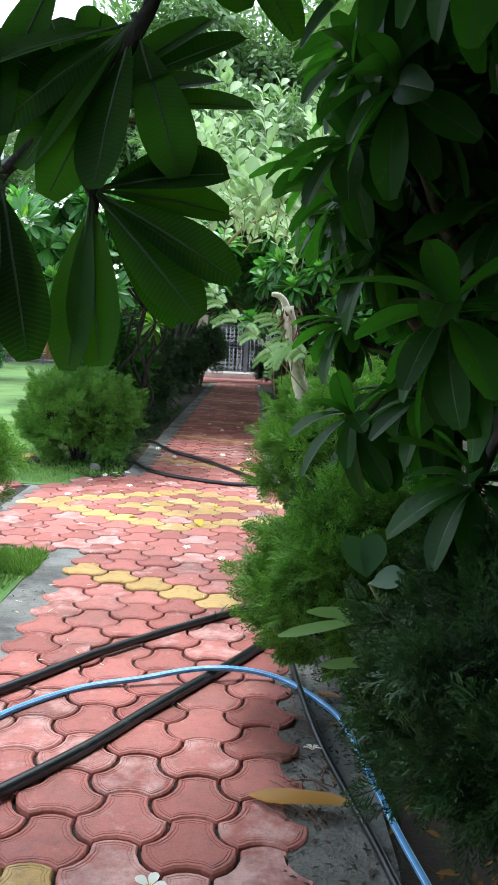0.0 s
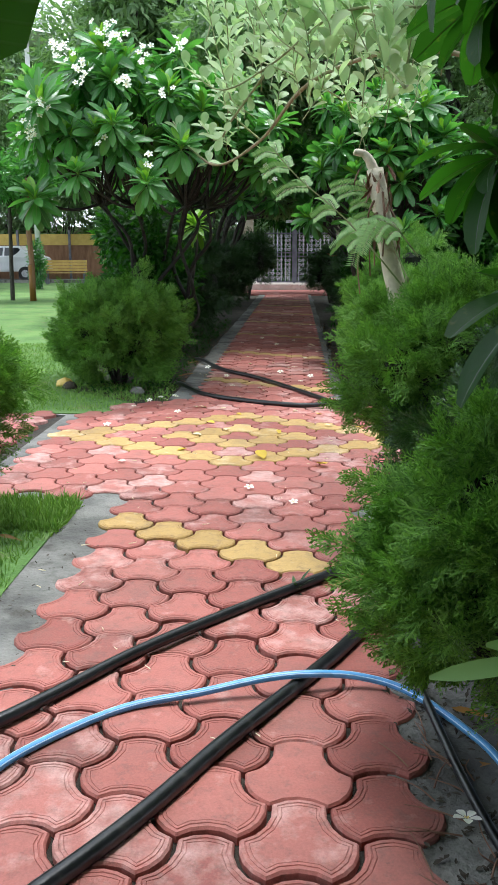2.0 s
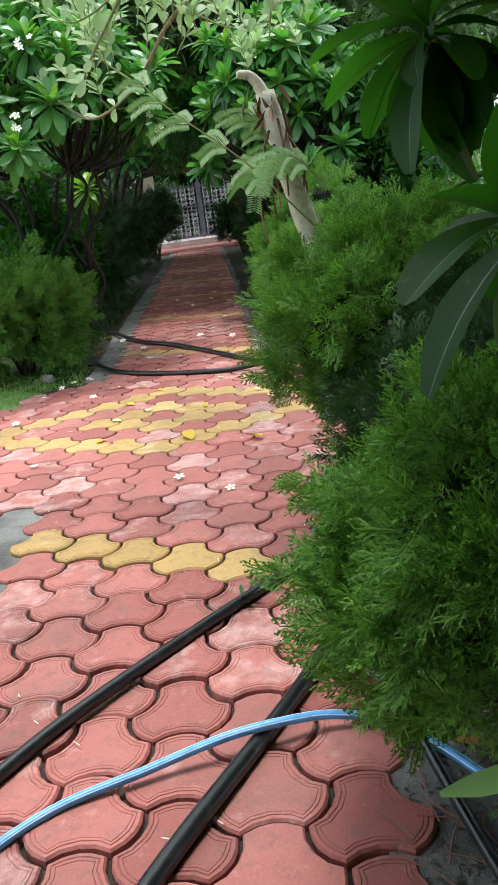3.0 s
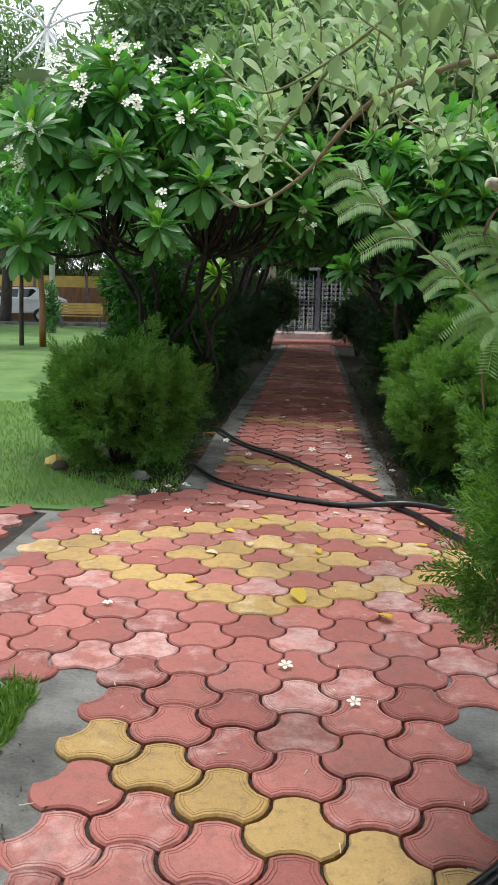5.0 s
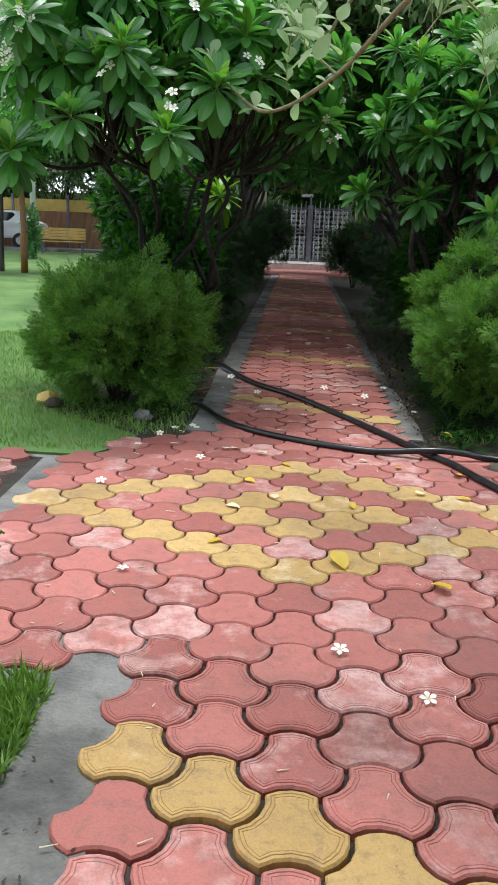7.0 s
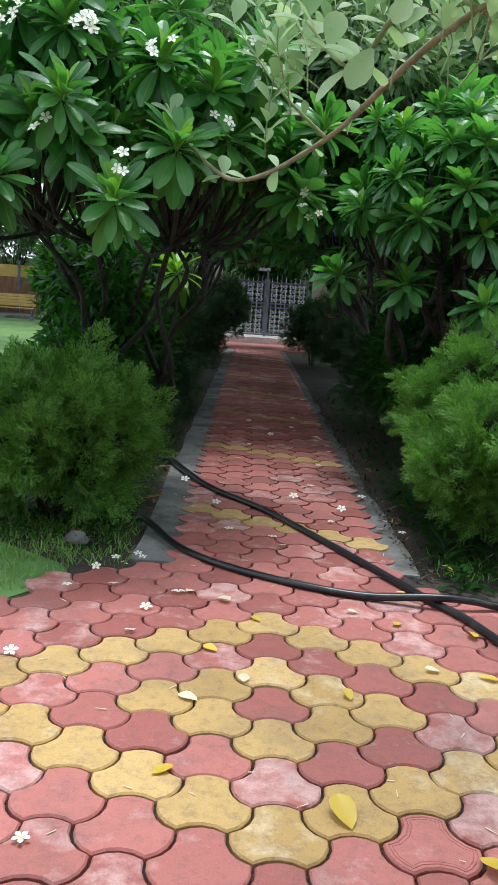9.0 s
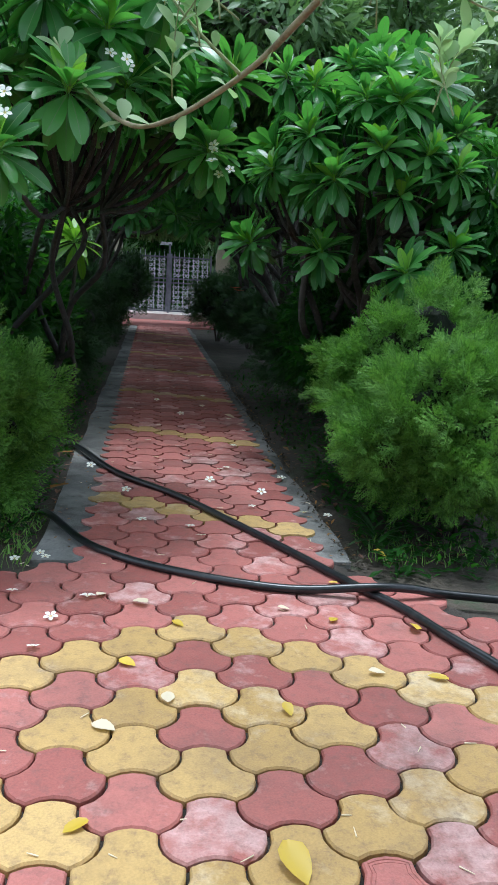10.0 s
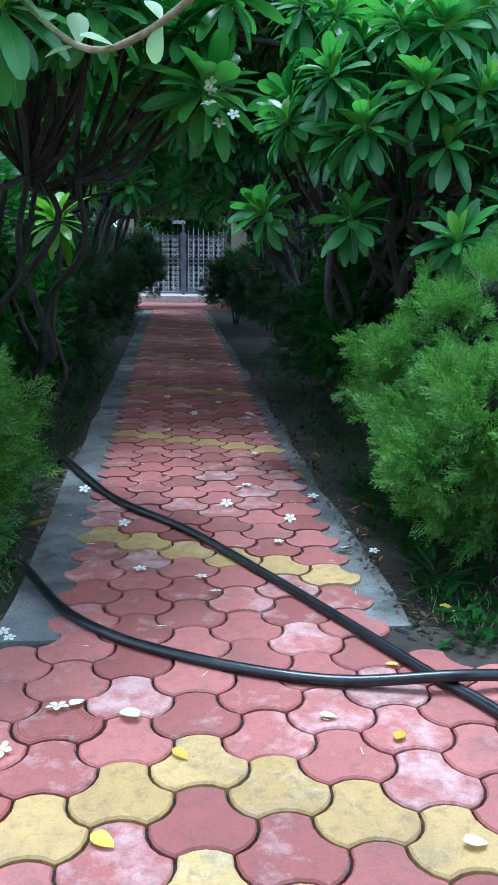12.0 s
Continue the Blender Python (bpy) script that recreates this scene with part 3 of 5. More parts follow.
def paddle_leaf(width, droop=0.2, fold=0.2, steps=6, power=0.6):
    """A paddle-shaped leaf of length 1: narrow at the stalk, widest near its rounded tip."""
    verts, faces = [], []
    for i in range(steps + 1):
        t = i / steps
        w = width * 0.5 * max(0.05, math.sin(math.pi * min(0.97, t ** 1.7)) ** power)
        z = -droop * t * t
        verts += [(-w, t, z + fold * w), (0, t, z), (w, t, z + fold * w)]
    for i in range(steps):
        a = 3 * i
        for k in (0, 1):
            faces += [(a + k, a + k + 1, a + k + 4), (a + k, a + k + 4, a + k + 3)]
    return np.array(verts, float), np.array(faces)




def ribbed_leaf(width, droop=0.26, fold=0.25, steps=7, power=0.55):
    """The paddle leaf with a pale midrib strip; also says which faces are rib."""
    verts, faces, rib = [], [], []
    for i in range(steps + 1):
        t = i / steps
        w = width * 0.5 * max(0.06, math.sin(math.pi * min(0.965, t ** 1.75)) ** power)
        c = 0.012 * (1 - 0.7 * t)
        z = -droop * t * t
        verts += [(-w, t, z + fold * w), (-c, t, z), (c, t, z), (w, t, z + fold * w)]
    for i in range(steps):
        a = 4 * i
        for k in (0, 1, 2):
            faces += [(a + k, a + k + 1, a + k + 5), (a + k, a + k + 5, a + k + 4)]
            rib += [k == 1] * 2
    return np.array(verts, float), np.array(faces), np.array(rib)


def whorl(count, young, seed, high=60, low=-60):
    """Where the leaves of a whorl start, how they lie and how long they are."""
    r = np.random.default_rng(seed)
    e = np.concatenate([np.linspace(high, low, count), np.linspace(82, 62, young)])
    a = np.arange(count + young) * 2.39996 + r.uniform(0, 6)
    e = np.radians(e + r.normal(0, 7, len(e)))
    d = np.stack([np.cos(e) * np.cos(a), np.cos(e) * np.sin(a), np.sin(e)], axis=1)
    s = np.concatenate([r.uniform(0.66, 0.98, count), r.uniform(0.55, 0.82, young)])
    pos = d * 0.05 + np.stack([0 * e, 0 * e, -0.18 + 0.22 * np.linspace(0.1, 1, len(e))[::-1]], axis=1)
    return pos, frames(d, None, r.normal(0, 0.35, len(e))), s


RIBBED = ribbed_leaf(0.33, 0.24, 0.25, 8, 0.50)
HANGING = ribbed_leaf(0.40, 0.42, 0.30, 8, 0.46)


def rosette_mesh(name, count, young, seed, mats, shape=RIBBED, rib=None, high=60, low=-60):
    """A whorl of plumeria leaves round a branch tip, of length 1; young leaves stand upright in the middle."""
    v, f = scatter(shape[:2], *whorl(count, young, seed, high, low))
    idx = np.concatenate([np.where(shape[2], 2, k) for k in [0] * count + [1] * young])
    return tri_mesh(name, v, f, [*mats, rib or m_rib], idx, True)


COUNTS = ((34, 6, 11), (38, 5, 12), (31, 7, 13), (36, 4, 14))
ROSETTES = [rosette_mesh("rosette", *c, [m_plum, m_plum_young]) for c in COUNTS]
# Whorls for shaded crowns, their shade put into darker leaves and ribs.
SHADED_ROSETTES = [rosette_mesh("rosette", c[0] - 10, 2, c[2], [m_plum_dark, m_plum_dark], HANGING, m_shaded_rib, 30, -72) for c in COUNTS]


def flower_mesh(name, petals=5, flat=0.35):
    pv, pf = paddle_leaf(0.66, 0.2, 0.25, 5)
    a = np.arange(petals) * 2 * math.pi / petals
    d = np.stack([np.cos(a), np.sin(a), np.full(petals, flat)], axis=1)
    v, f = scatter((pv, pf), d * 0.05, frames(d), np.ones(petals))
    tv, tf = scatter(leaf_shape(0.5, 0.0, 0.2, 2), d * 0.02 + (0, 0, 0.02), frames(d), np.full(petals, 0.28))
    v2, f2 = join([(v, f), (tv, tf)])
    return tri_mesh(name, v2, f2, [m_petal, m_petal_mid], [0] * len(f) + [1] * len(tf), True)


FLOWER = flower_mesh("flower")


def turned(x, y, z, up, spin, size):
    """A pose whose z leans to up, turned by spin and scaled."""
    q = Vector(up).to_track_quat("Z", "Y").to_matrix().to_4x4()
    return Matrix.Translation((x, y, z)) @ q @ Matrix.Rotation(spin, 4, "Z") @ Matrix.Diagonal((size, size, size, 1))


def plumeria(x, y, centre, radii, count, label, tips=(), flowers=(), leaf=0.27, trunk=0.07, lean=(0, 0), fork=0.75, seed=3, low=-0.55, stems=3, whorls=None, bark=None):
    """A plumeria: forked grey limbs, each ending in a whorl of long leaves."""
    r = np.random.default_rng(seed)
    top = thing("plumeria_tree", x, y, -0.03, label, "tree")
    here = np.array((x, y, -0.03))
    c = np.array(centre) - here
    ends = [np.array(t) - here for t in tips]
    tries = 0
    while len(ends) < count and tries < 4000:
        tries += 1
        d = r.normal(size=3)
        d /= np.linalg.norm(d)
        if d[2] < low:
            continue
        p = c + d * np.array(radii) * r.uniform(0.45, 1.0)
        if min([np.linalg.norm(p - q) for q in ends] or [9]) > leaf * 0.78:
            ends.append(p)
    limbs, forks = [], []
    for k in range(stems):
        a = 6.28 * k / stems + 0.7 * seed
        f = np.array((lean[0] + 0.28 * math.cos(a), lean[1] + 0.28 * math.sin(a), fork * r.uniform(0.9, 1.25)))
        limbs.append(tube(smooth_line([np.array((0.05 * math.cos(a), 0.05 * math.sin(a), 0)), f * 0.5 + r.normal(0, 0.04, 3), f], 5), trunk, trunk * 0.7, 9, 0.06))
        forks.append(f)
    nodes = []
    for f in forks:
        for k in range(3):
            a = r.uniform(0, 6.28)
            q = f + (c - f) * 0.55 + np.array((math.cos(a), math.sin(a), 0.2)) * np.array(radii) * 0.35
            limbs.append(tube(smooth_line([f, f * 0.65 + q * 0.35 + r.normal(0, 0.07, 3), f * 0.3 + q * 0.7 + r.normal(0, 0.07, 3), q], 4), trunk * 0.62, trunk * 0.40, 7, 0.06))
            nodes.append(q)
    for e in ends:
        q = min(nodes, key=lambda t: np.linalg.norm(t - e))
        mid = (q + e) / 2 + np.array((0, 0, -0.10)) + r.normal(0, 0.04, 3)
        limbs.append(tube(smooth_line([q, mid, e - (0, 0, 0.03)], 4), trunk * 0.36, 0.011, 6, 0.05))
    v, f = join(limbs)
    child("trunk", tri_mesh("trunk", v, f, bark or m_bark, smooth=True), top, label="forked grey trunk and limbs")
    for e in ends:
        out = (e - c) / np.array(radii)
        up = np.array((out[0] * 0.55, out[1] * 0.55, 1.0)) + r.normal(0, 0.16, 3)
        child("rosette", (whorls or ROSETTES)[int(r.integers(4))], top, turned(*e, up, r.uniform(0, 6.28), leaf * r.uniform(0.85, 1.15)))
    for px, py, pz, k in flowers:
        for j in range(k + k // 2 + 1):
            p = np.array((px, py, pz)) - here + r.normal(0, 0.045, 3)
            child("flower", FLOWER, top, turned(*p, (r.normal(0, 0.4), -0.9 + r.normal(0, 0.3), 0.6), r.uniform(0, 6.28), r.uniform(0.024, 0.032)), label="white flower with a yellow throat")
    return top


BLADE = leaf_shape(0.42, 0.15, 0.15, 2)


def leafy_tree(x, y, centre, radii, count, size, label, material, trunk=0.14, blobs=14, seed=5, name="tree", category="tree", proto=None, height=None):
    """A broad tree: tapered trunk, limbs, and a crown of many leaves in uneven clumps with gaps."""
    r = np.random.default_rng(seed)
    top = thing(name, x, y, -0.04, label, category)
    here = np.array((x, y, -0.04))
    c = np.array(centre) - here
    radii = np.array(radii)
    hubs = []
    for k in range(blobs):
        d = r.normal(size=3)
        d /= np.linalg.norm(d)
        hubs.append(c + d * radii * r.uniform(0.35, 0.9))
    limbs = []
    fork = np.array((c[0] * 0.3, c[1] * 0.3, max(0.3, c[2] - radii[2] * 0.9)))
    limbs.append(tube(smooth_line([(0, 0, 0), fork * 0.5 + r.normal(0, 0.05, 3), fork], 5), trunk, trunk * 0.7, 9, 0.05))
    for h in hubs:
        limbs.append(tube(smooth_line([fork, (fork + h) / 2 + r.normal(0, 0.12, 3), h], 4), trunk * 0.45, trunk * 0.10, 6, 0.05))
    v, f = join(limbs)
    child("trunk", tri_mesh("trunk", v, f, m_bark, smooth=True), top)
    n = count // blobs
    pos, out = [], []
    for h in hubs:
        d = r.normal(size=(n, 3))
        d /= np.linalg.norm(d, axis=1)[:, None]
        q = r.uniform(0.25, 1.0, n) ** 0.5 * r.uniform(0.7, 1.2)
        pos.append(h + d * radii * 0.44 * q[:, None])
        out.append(d)
    pos, out = np.vstack(pos), np.vstack(out)
    lean = out + r.normal(0, 0.7, out.shape) + np.array((0, 0, -0.25))
    v, f = scatter(proto or BLADE, pos, frames(lean, out + r.normal(0, 0.4, out.shape) + np.array((0, 0, 0.8))), r.uniform(0.6, 1.25, len(pos)) * size)
    v[:, 2] = np.maximum(v[:, 2], 0.02)
    child("crown", tri_mesh("crown", v, f, material), top)
    return top


# ---- shrubs beside the path ----
thuja(-1.27, 2.15, 0.56, 0.54, 0.94, "rounded green thuja bush on the lawn corner", 4800, seed=1.0, size=0.12, base=0.10)
thuja(1.42, 2.60, 0.60, 0.54, 1.30, "tall bright green thuja bush", 5600, seed=2.0, size=0.10, base=0.2)
thuja(1.46, 1.95, 0.64, 0.52, 1.02, "bright green thuja bush in front of a taller one", 6400, seed=3.0, size=0.10, base=0.12)
thuja(1.02, -2.10, 0.46, 0.42, 1.12, "green thuja bush beside the pale trunk", 6200, seed=4.0, size=0.085, base=0.40)
# This filler bush gets its shade from the darker leaf colour.
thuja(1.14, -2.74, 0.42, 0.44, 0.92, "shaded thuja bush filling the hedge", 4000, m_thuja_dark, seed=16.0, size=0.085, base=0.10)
thuja(1.00, -3.46, 0.48, 0.42, 0.84, "dense green thuja bush overhanging the path", 6800, seed=5.0, size=0.078, base=0.20)
# Shade under the plumeria goes into this bush's leaf colour.
thuja(1.24, -4.45, 0.44, 0.62, 0.94, "thuja bush under the plumeria, leaves darkened for shade", 6500, m_thuja_dark, seed=6.0, size=0.08, base=0.22)
thuja(-1.36, -2.05, 0.52, 0.50, 1.08, "green thuja bush on the near lawn", 4000, seed=7.0, size=0.10, base=0.2)
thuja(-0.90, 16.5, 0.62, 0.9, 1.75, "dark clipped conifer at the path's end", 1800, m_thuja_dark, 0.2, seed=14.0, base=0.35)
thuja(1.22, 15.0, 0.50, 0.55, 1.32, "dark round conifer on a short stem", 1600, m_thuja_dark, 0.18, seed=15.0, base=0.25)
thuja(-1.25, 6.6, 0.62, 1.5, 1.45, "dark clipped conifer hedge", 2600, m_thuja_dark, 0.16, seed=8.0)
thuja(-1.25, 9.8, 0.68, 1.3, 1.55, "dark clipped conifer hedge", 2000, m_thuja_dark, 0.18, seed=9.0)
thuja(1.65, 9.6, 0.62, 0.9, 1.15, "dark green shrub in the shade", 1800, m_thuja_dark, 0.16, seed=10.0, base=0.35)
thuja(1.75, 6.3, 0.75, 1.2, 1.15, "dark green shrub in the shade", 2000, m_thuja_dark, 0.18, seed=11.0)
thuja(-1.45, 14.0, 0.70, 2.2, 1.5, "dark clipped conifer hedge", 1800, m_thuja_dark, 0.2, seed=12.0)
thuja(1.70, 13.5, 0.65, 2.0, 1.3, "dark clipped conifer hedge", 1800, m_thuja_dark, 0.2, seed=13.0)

# ---- plumeria trees ----
plumeria(-1.05, 3.3, (-1.0, 2.45, 2.25), (1.22, 1.2, 0.74), 92, "flowering plumeria with white blossoms over the lawn",
         tips=[(-0.80, 1.25, 1.72), (-1.35, 1.30, 1.80), (-1.75, 1.45, 1.62), (-0.55, 1.45, 2.0), (0.08, 2.2, 1.92), (-1.05, 1.25, 2.15), (-1.6, 1.3, 2.3)],
         flowers=[(-0.78, 1.20, 1.90, 2), (0.10, 2.1, 1.84, 3), (-1.62, 1.2, 2.30, 6), (-1.25, 1.25, 2.50, 6), (-0.95, 1.2, 2.42, 5), (-0.65, 1.2, 2.38, 2), (-1.0, 1.3, 2.75, 5), (-0.55, 1.5, 2.75, 4), (-1.1, 1.2, 2.02, 1), (-0.2, 1.7, 2.45, 3), (-1.7, 1.25, 2.10, 6), (-1.45, 1.3, 2.72, 5), (-0.8, 1.25, 2.62, 4), (-1.75, 1.5, 2.40, 5), (-0.35, 1.6, 2.15, 2), (-1.15, 1.5, 2.9, 5), (-1.5, 1.5, 2.7, 4)],
         seed=3, stems=3, trunk=0.036, fork=0.7, low=-0.35, leaf=0.255, bark=m_dark_bark)
plumeria(1.45, 4.5, (1.35, 4.0, 2.15), (0.95, 1.05, 0.85), 62, "dark leafy plumeria overhanging the path",
         tips=[(0.95, 3.45, 1.50), (1.40, 2.95, 1.38), (0.62, 3.75, 2.05), (1.24, 3.15, 2.15), (0.52, 4.0, 1.55), (1.75, 3.1, 1.55), (0.95, 3.2, 1.95)], seed=4, trunk=0.055, fork=0.8, low=-0.4, leaf=0.255)
plumeria(-1.2, 7.8, (-0.9, 7.6, 2.5), (1.3, 1.9, 0.8), 52, "shaded plumeria arching over the path", tips=[(0.05, 7.2, 1.95), (-0.4, 6.4, 1.9)], seed=5, leaf=0.30)
plumeria(1.6, 8.6, (1.1, 8.2, 2.5), (1.2, 1.9, 0.8), 52, "shaded plumeria arching over the path", tips=[(0.6, 7.6, 1.9)], seed=6, leaf=0.30)
plumeria(-1.5, 12.5, (-1.0, 12.3, 2.7), (1.3, 2.0, 0.9), 22, "dark plumeria near the gate", seed=7, leaf=0.34)
plumeria(1.9, 13.5, (1.4, 13.0, 2.6), (1.3, 2.0, 0.9), 22, "dark plumeria near the gate", seed=8, leaf=0.34)
plumeria(1.75, -4.1, (1.32, -4.0, 1.85), (0.68, 1.15, 1.05), 125, "glossy plumeria leaning over the hedge, leaves darkened for shade",
         tips=[(0.80, -3.85, 1.12), (0.78, -4.25, 1.55), (0.74, -3.9, 1.70), (0.76, -4.55, 1.85), (0.80, -3.45, 1.40), (0.86, -4.7, 1.40), (0.80, -3.3, 1.75), (0.74, -4.1, 2.1), (0.82, -4.9, 2.05), (0.70, -4.35, 1.78), (0.72, -4.6, 2.05)], seed=9, trunk=0.06, fork=0.6, leaf=0.215, low=-0.85, whorls=SHADED_ROSETTES)


def hanging_branch():
    """The low plumeria branch over the path: each big leaf is a piece of its own."""
    top = thing("plumeria_branch", -1.3, -5.2, -0.03, "low plumeria branch with big drooping leaves", "tree")
    here = np.array((-1.3, -5.2, -0.03))
    fork, low, left = np.array((0.19, -4.86, 1.69)), np.array((0.215, -4.87, 1.56)), np.array((0.07, -4.90, 1.57))
    wood = [tube(smooth_line([(0, 0, 0), (0.05, 0.05, 0.9), (0.3, 0.15, 1.7), (0.9, 0.35, 2.35)], 6), 0.075, 0.05, 9, 0.06),
            tube(smooth_line([np.array((0.9, 0.35, 2.35)), np.array((0.28, -4.72, 2.42)) - here, np.array((0.36, -4.78, 2.12)) - here, np.array((0.29, -4.83, 1.86)) - here, fork - here], 8), 0.018, 0.012, 10, 0.14),
            tube(smooth_line([fork - here, (fork + left) / 2 + (0.01, 0, 0.02) - here, left - here, np.array((0.02, -4.9, 1.50)) - here], 6), 0.014, 0.007, 8, 0.14),
            tube(smooth_line([fork - here, (fork + low) / 2 - here, low - here, low - (0, 0, 0.06) - here], 6), 0.013, 0.008, 8, 0.14)]
    v, f = join(wood)
    child("limb", tri_mesh("limb", v, f, m_dark_bark, smooth=True), top, label="knobbly dark grey limb")
    leaf_v, leaf_f = paddle_leaf(0.36, 0.10, 0.22, 18, 0.42)
    rib_v, rib_f = tube(smooth_line([(0, -0.20, 0.02), (0, 0.0, 0.004), (0, 0.5, -0.022), (0, 0.96, -0.090)], 4), 0.017, 0.005, 6)
    me, rib = tri_mesh("leaf", leaf_v, leaf_f, m_plum_near, smooth=True), tri_mesh("midrib", rib_v, rib_f, m_shaded_rib, smooth=True)
    r = np.random.default_rng(5)
    pairs = [(low, (0.235, -4.95, 1.285)), (low, (0.18, -4.94, 1.275)), (left, (0.10, -4.93, 1.33)), (left, (0.135, -4.97, 1.29)), (left, (0.06, -4.95, 1.31)), (left, (-0.02, -4.9, 1.33)),
             (low, (0.40, -4.93, 1.37)), (low, (0.46, -4.90, 1.44)), (low, (0.37, -4.84, 1.36)), (low, (0.44, -4.83, 1.56)), (low, (0.42, -4.78, 1.66)), (fork, (0.47, -4.76, 1.76)), (fork, (0.40, -4.70, 1.82)),
             (fork, (0.20, -4.70, 1.92)), (fork, (0.10, -4.72, 1.90)), (left, (-0.08, -4.80, 1.76)), (left, (-0.14, -4.85, 1.62)), (left, (-0.12, -4.92, 1.48)), (fork, (0.02, -4.78, 1.84)), (low, (0.30, -4.72, 1.50)),
             ((0.36, -4.78, 2.1), (0.62, -4.72, 1.96)), ((0.36, -4.78, 2.1), (0.55, -4.8, 1.86)), ((0.36, -4.78, 2.1), (0.14, -4.7, 2.08)), ((0.33, -4.80, 2.0), (0.52, -4.65, 2.1)), ((0.36, -4.78, 2.1), (0.20, -4.82, 1.93)), ((0.36, -4.78, 2.1), (0.08, -4.8, 2.02)), ((0.36, -4.78, 2.1), (0.44, -4.7, 1.92)), ((0.30, -4.80, 1.9), (0.06, -4.75, 1.98)), ((0.30, -4.80, 1.9), (0.12, -4.7, 2.1)), (left, (-0.05, -4.8, 1.95)), (fork, (0.36, -4.62, 1.72)), (left, (0.0, -4.70, 1.66)), (left, (0.03, -4.86, 1.82)), (left, (-0.02, -4.84, 1.86)), (fork, (0.05, -4.84, 1.80)), ((0.14, -4.76, 1.98), (0.04, -4.82, 1.74)), (fork, (0.44, -4.80, 1.86)), (fork, (0.38, -4.76, 1.90)), (low, (0.43, -4.86, 1.62))]
    upper = (0.27, -4.83, 1.84)
    pairs += [(upper, tip) for tip in ((0.10, -4.93, 1.60), (0.16, -4.94, 1.55), (0.05, -4.90, 1.66), (0.0, -4.88, 1.76), (0.36, -4.90, 1.60), (0.22, -4.95, 1.57), (0.13, -4.90, 1.68))] + [(left, (0.02, -4.95, 1.33)), (left, (0.05, -4.97, 1.36))]
    for base, tip in pairs:
        base, tip = np.array(base), np.array(tip)
        d = (tip - base)
        s = np.linalg.norm(d) * 0.90
        up = np.array([[r.normal(0, 0.35), -0.9, 0.25 + 0.6 * abs(d[0]) / s]])
        rot = Matrix(frames(d[None], up)[0].tolist()).to_4x4()
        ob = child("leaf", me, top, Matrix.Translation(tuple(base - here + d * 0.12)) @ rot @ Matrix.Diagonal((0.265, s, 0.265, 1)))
        child("midrib", rib, ob)
    return top


hanging_branch()
# Unseen crown added overhead to shade the hanging branch and near pavers.
plumeria(-1.45, -5.5, (0.1, -4.5, 3.0), (1.1, 1.2, 0.40), 44, "unseen plumeria crown added to shade the path's start", seed=17, trunk=0.06, fork=1.6, leaf=0.28, low=-0.6, whorls=SHADED_ROSETTES)


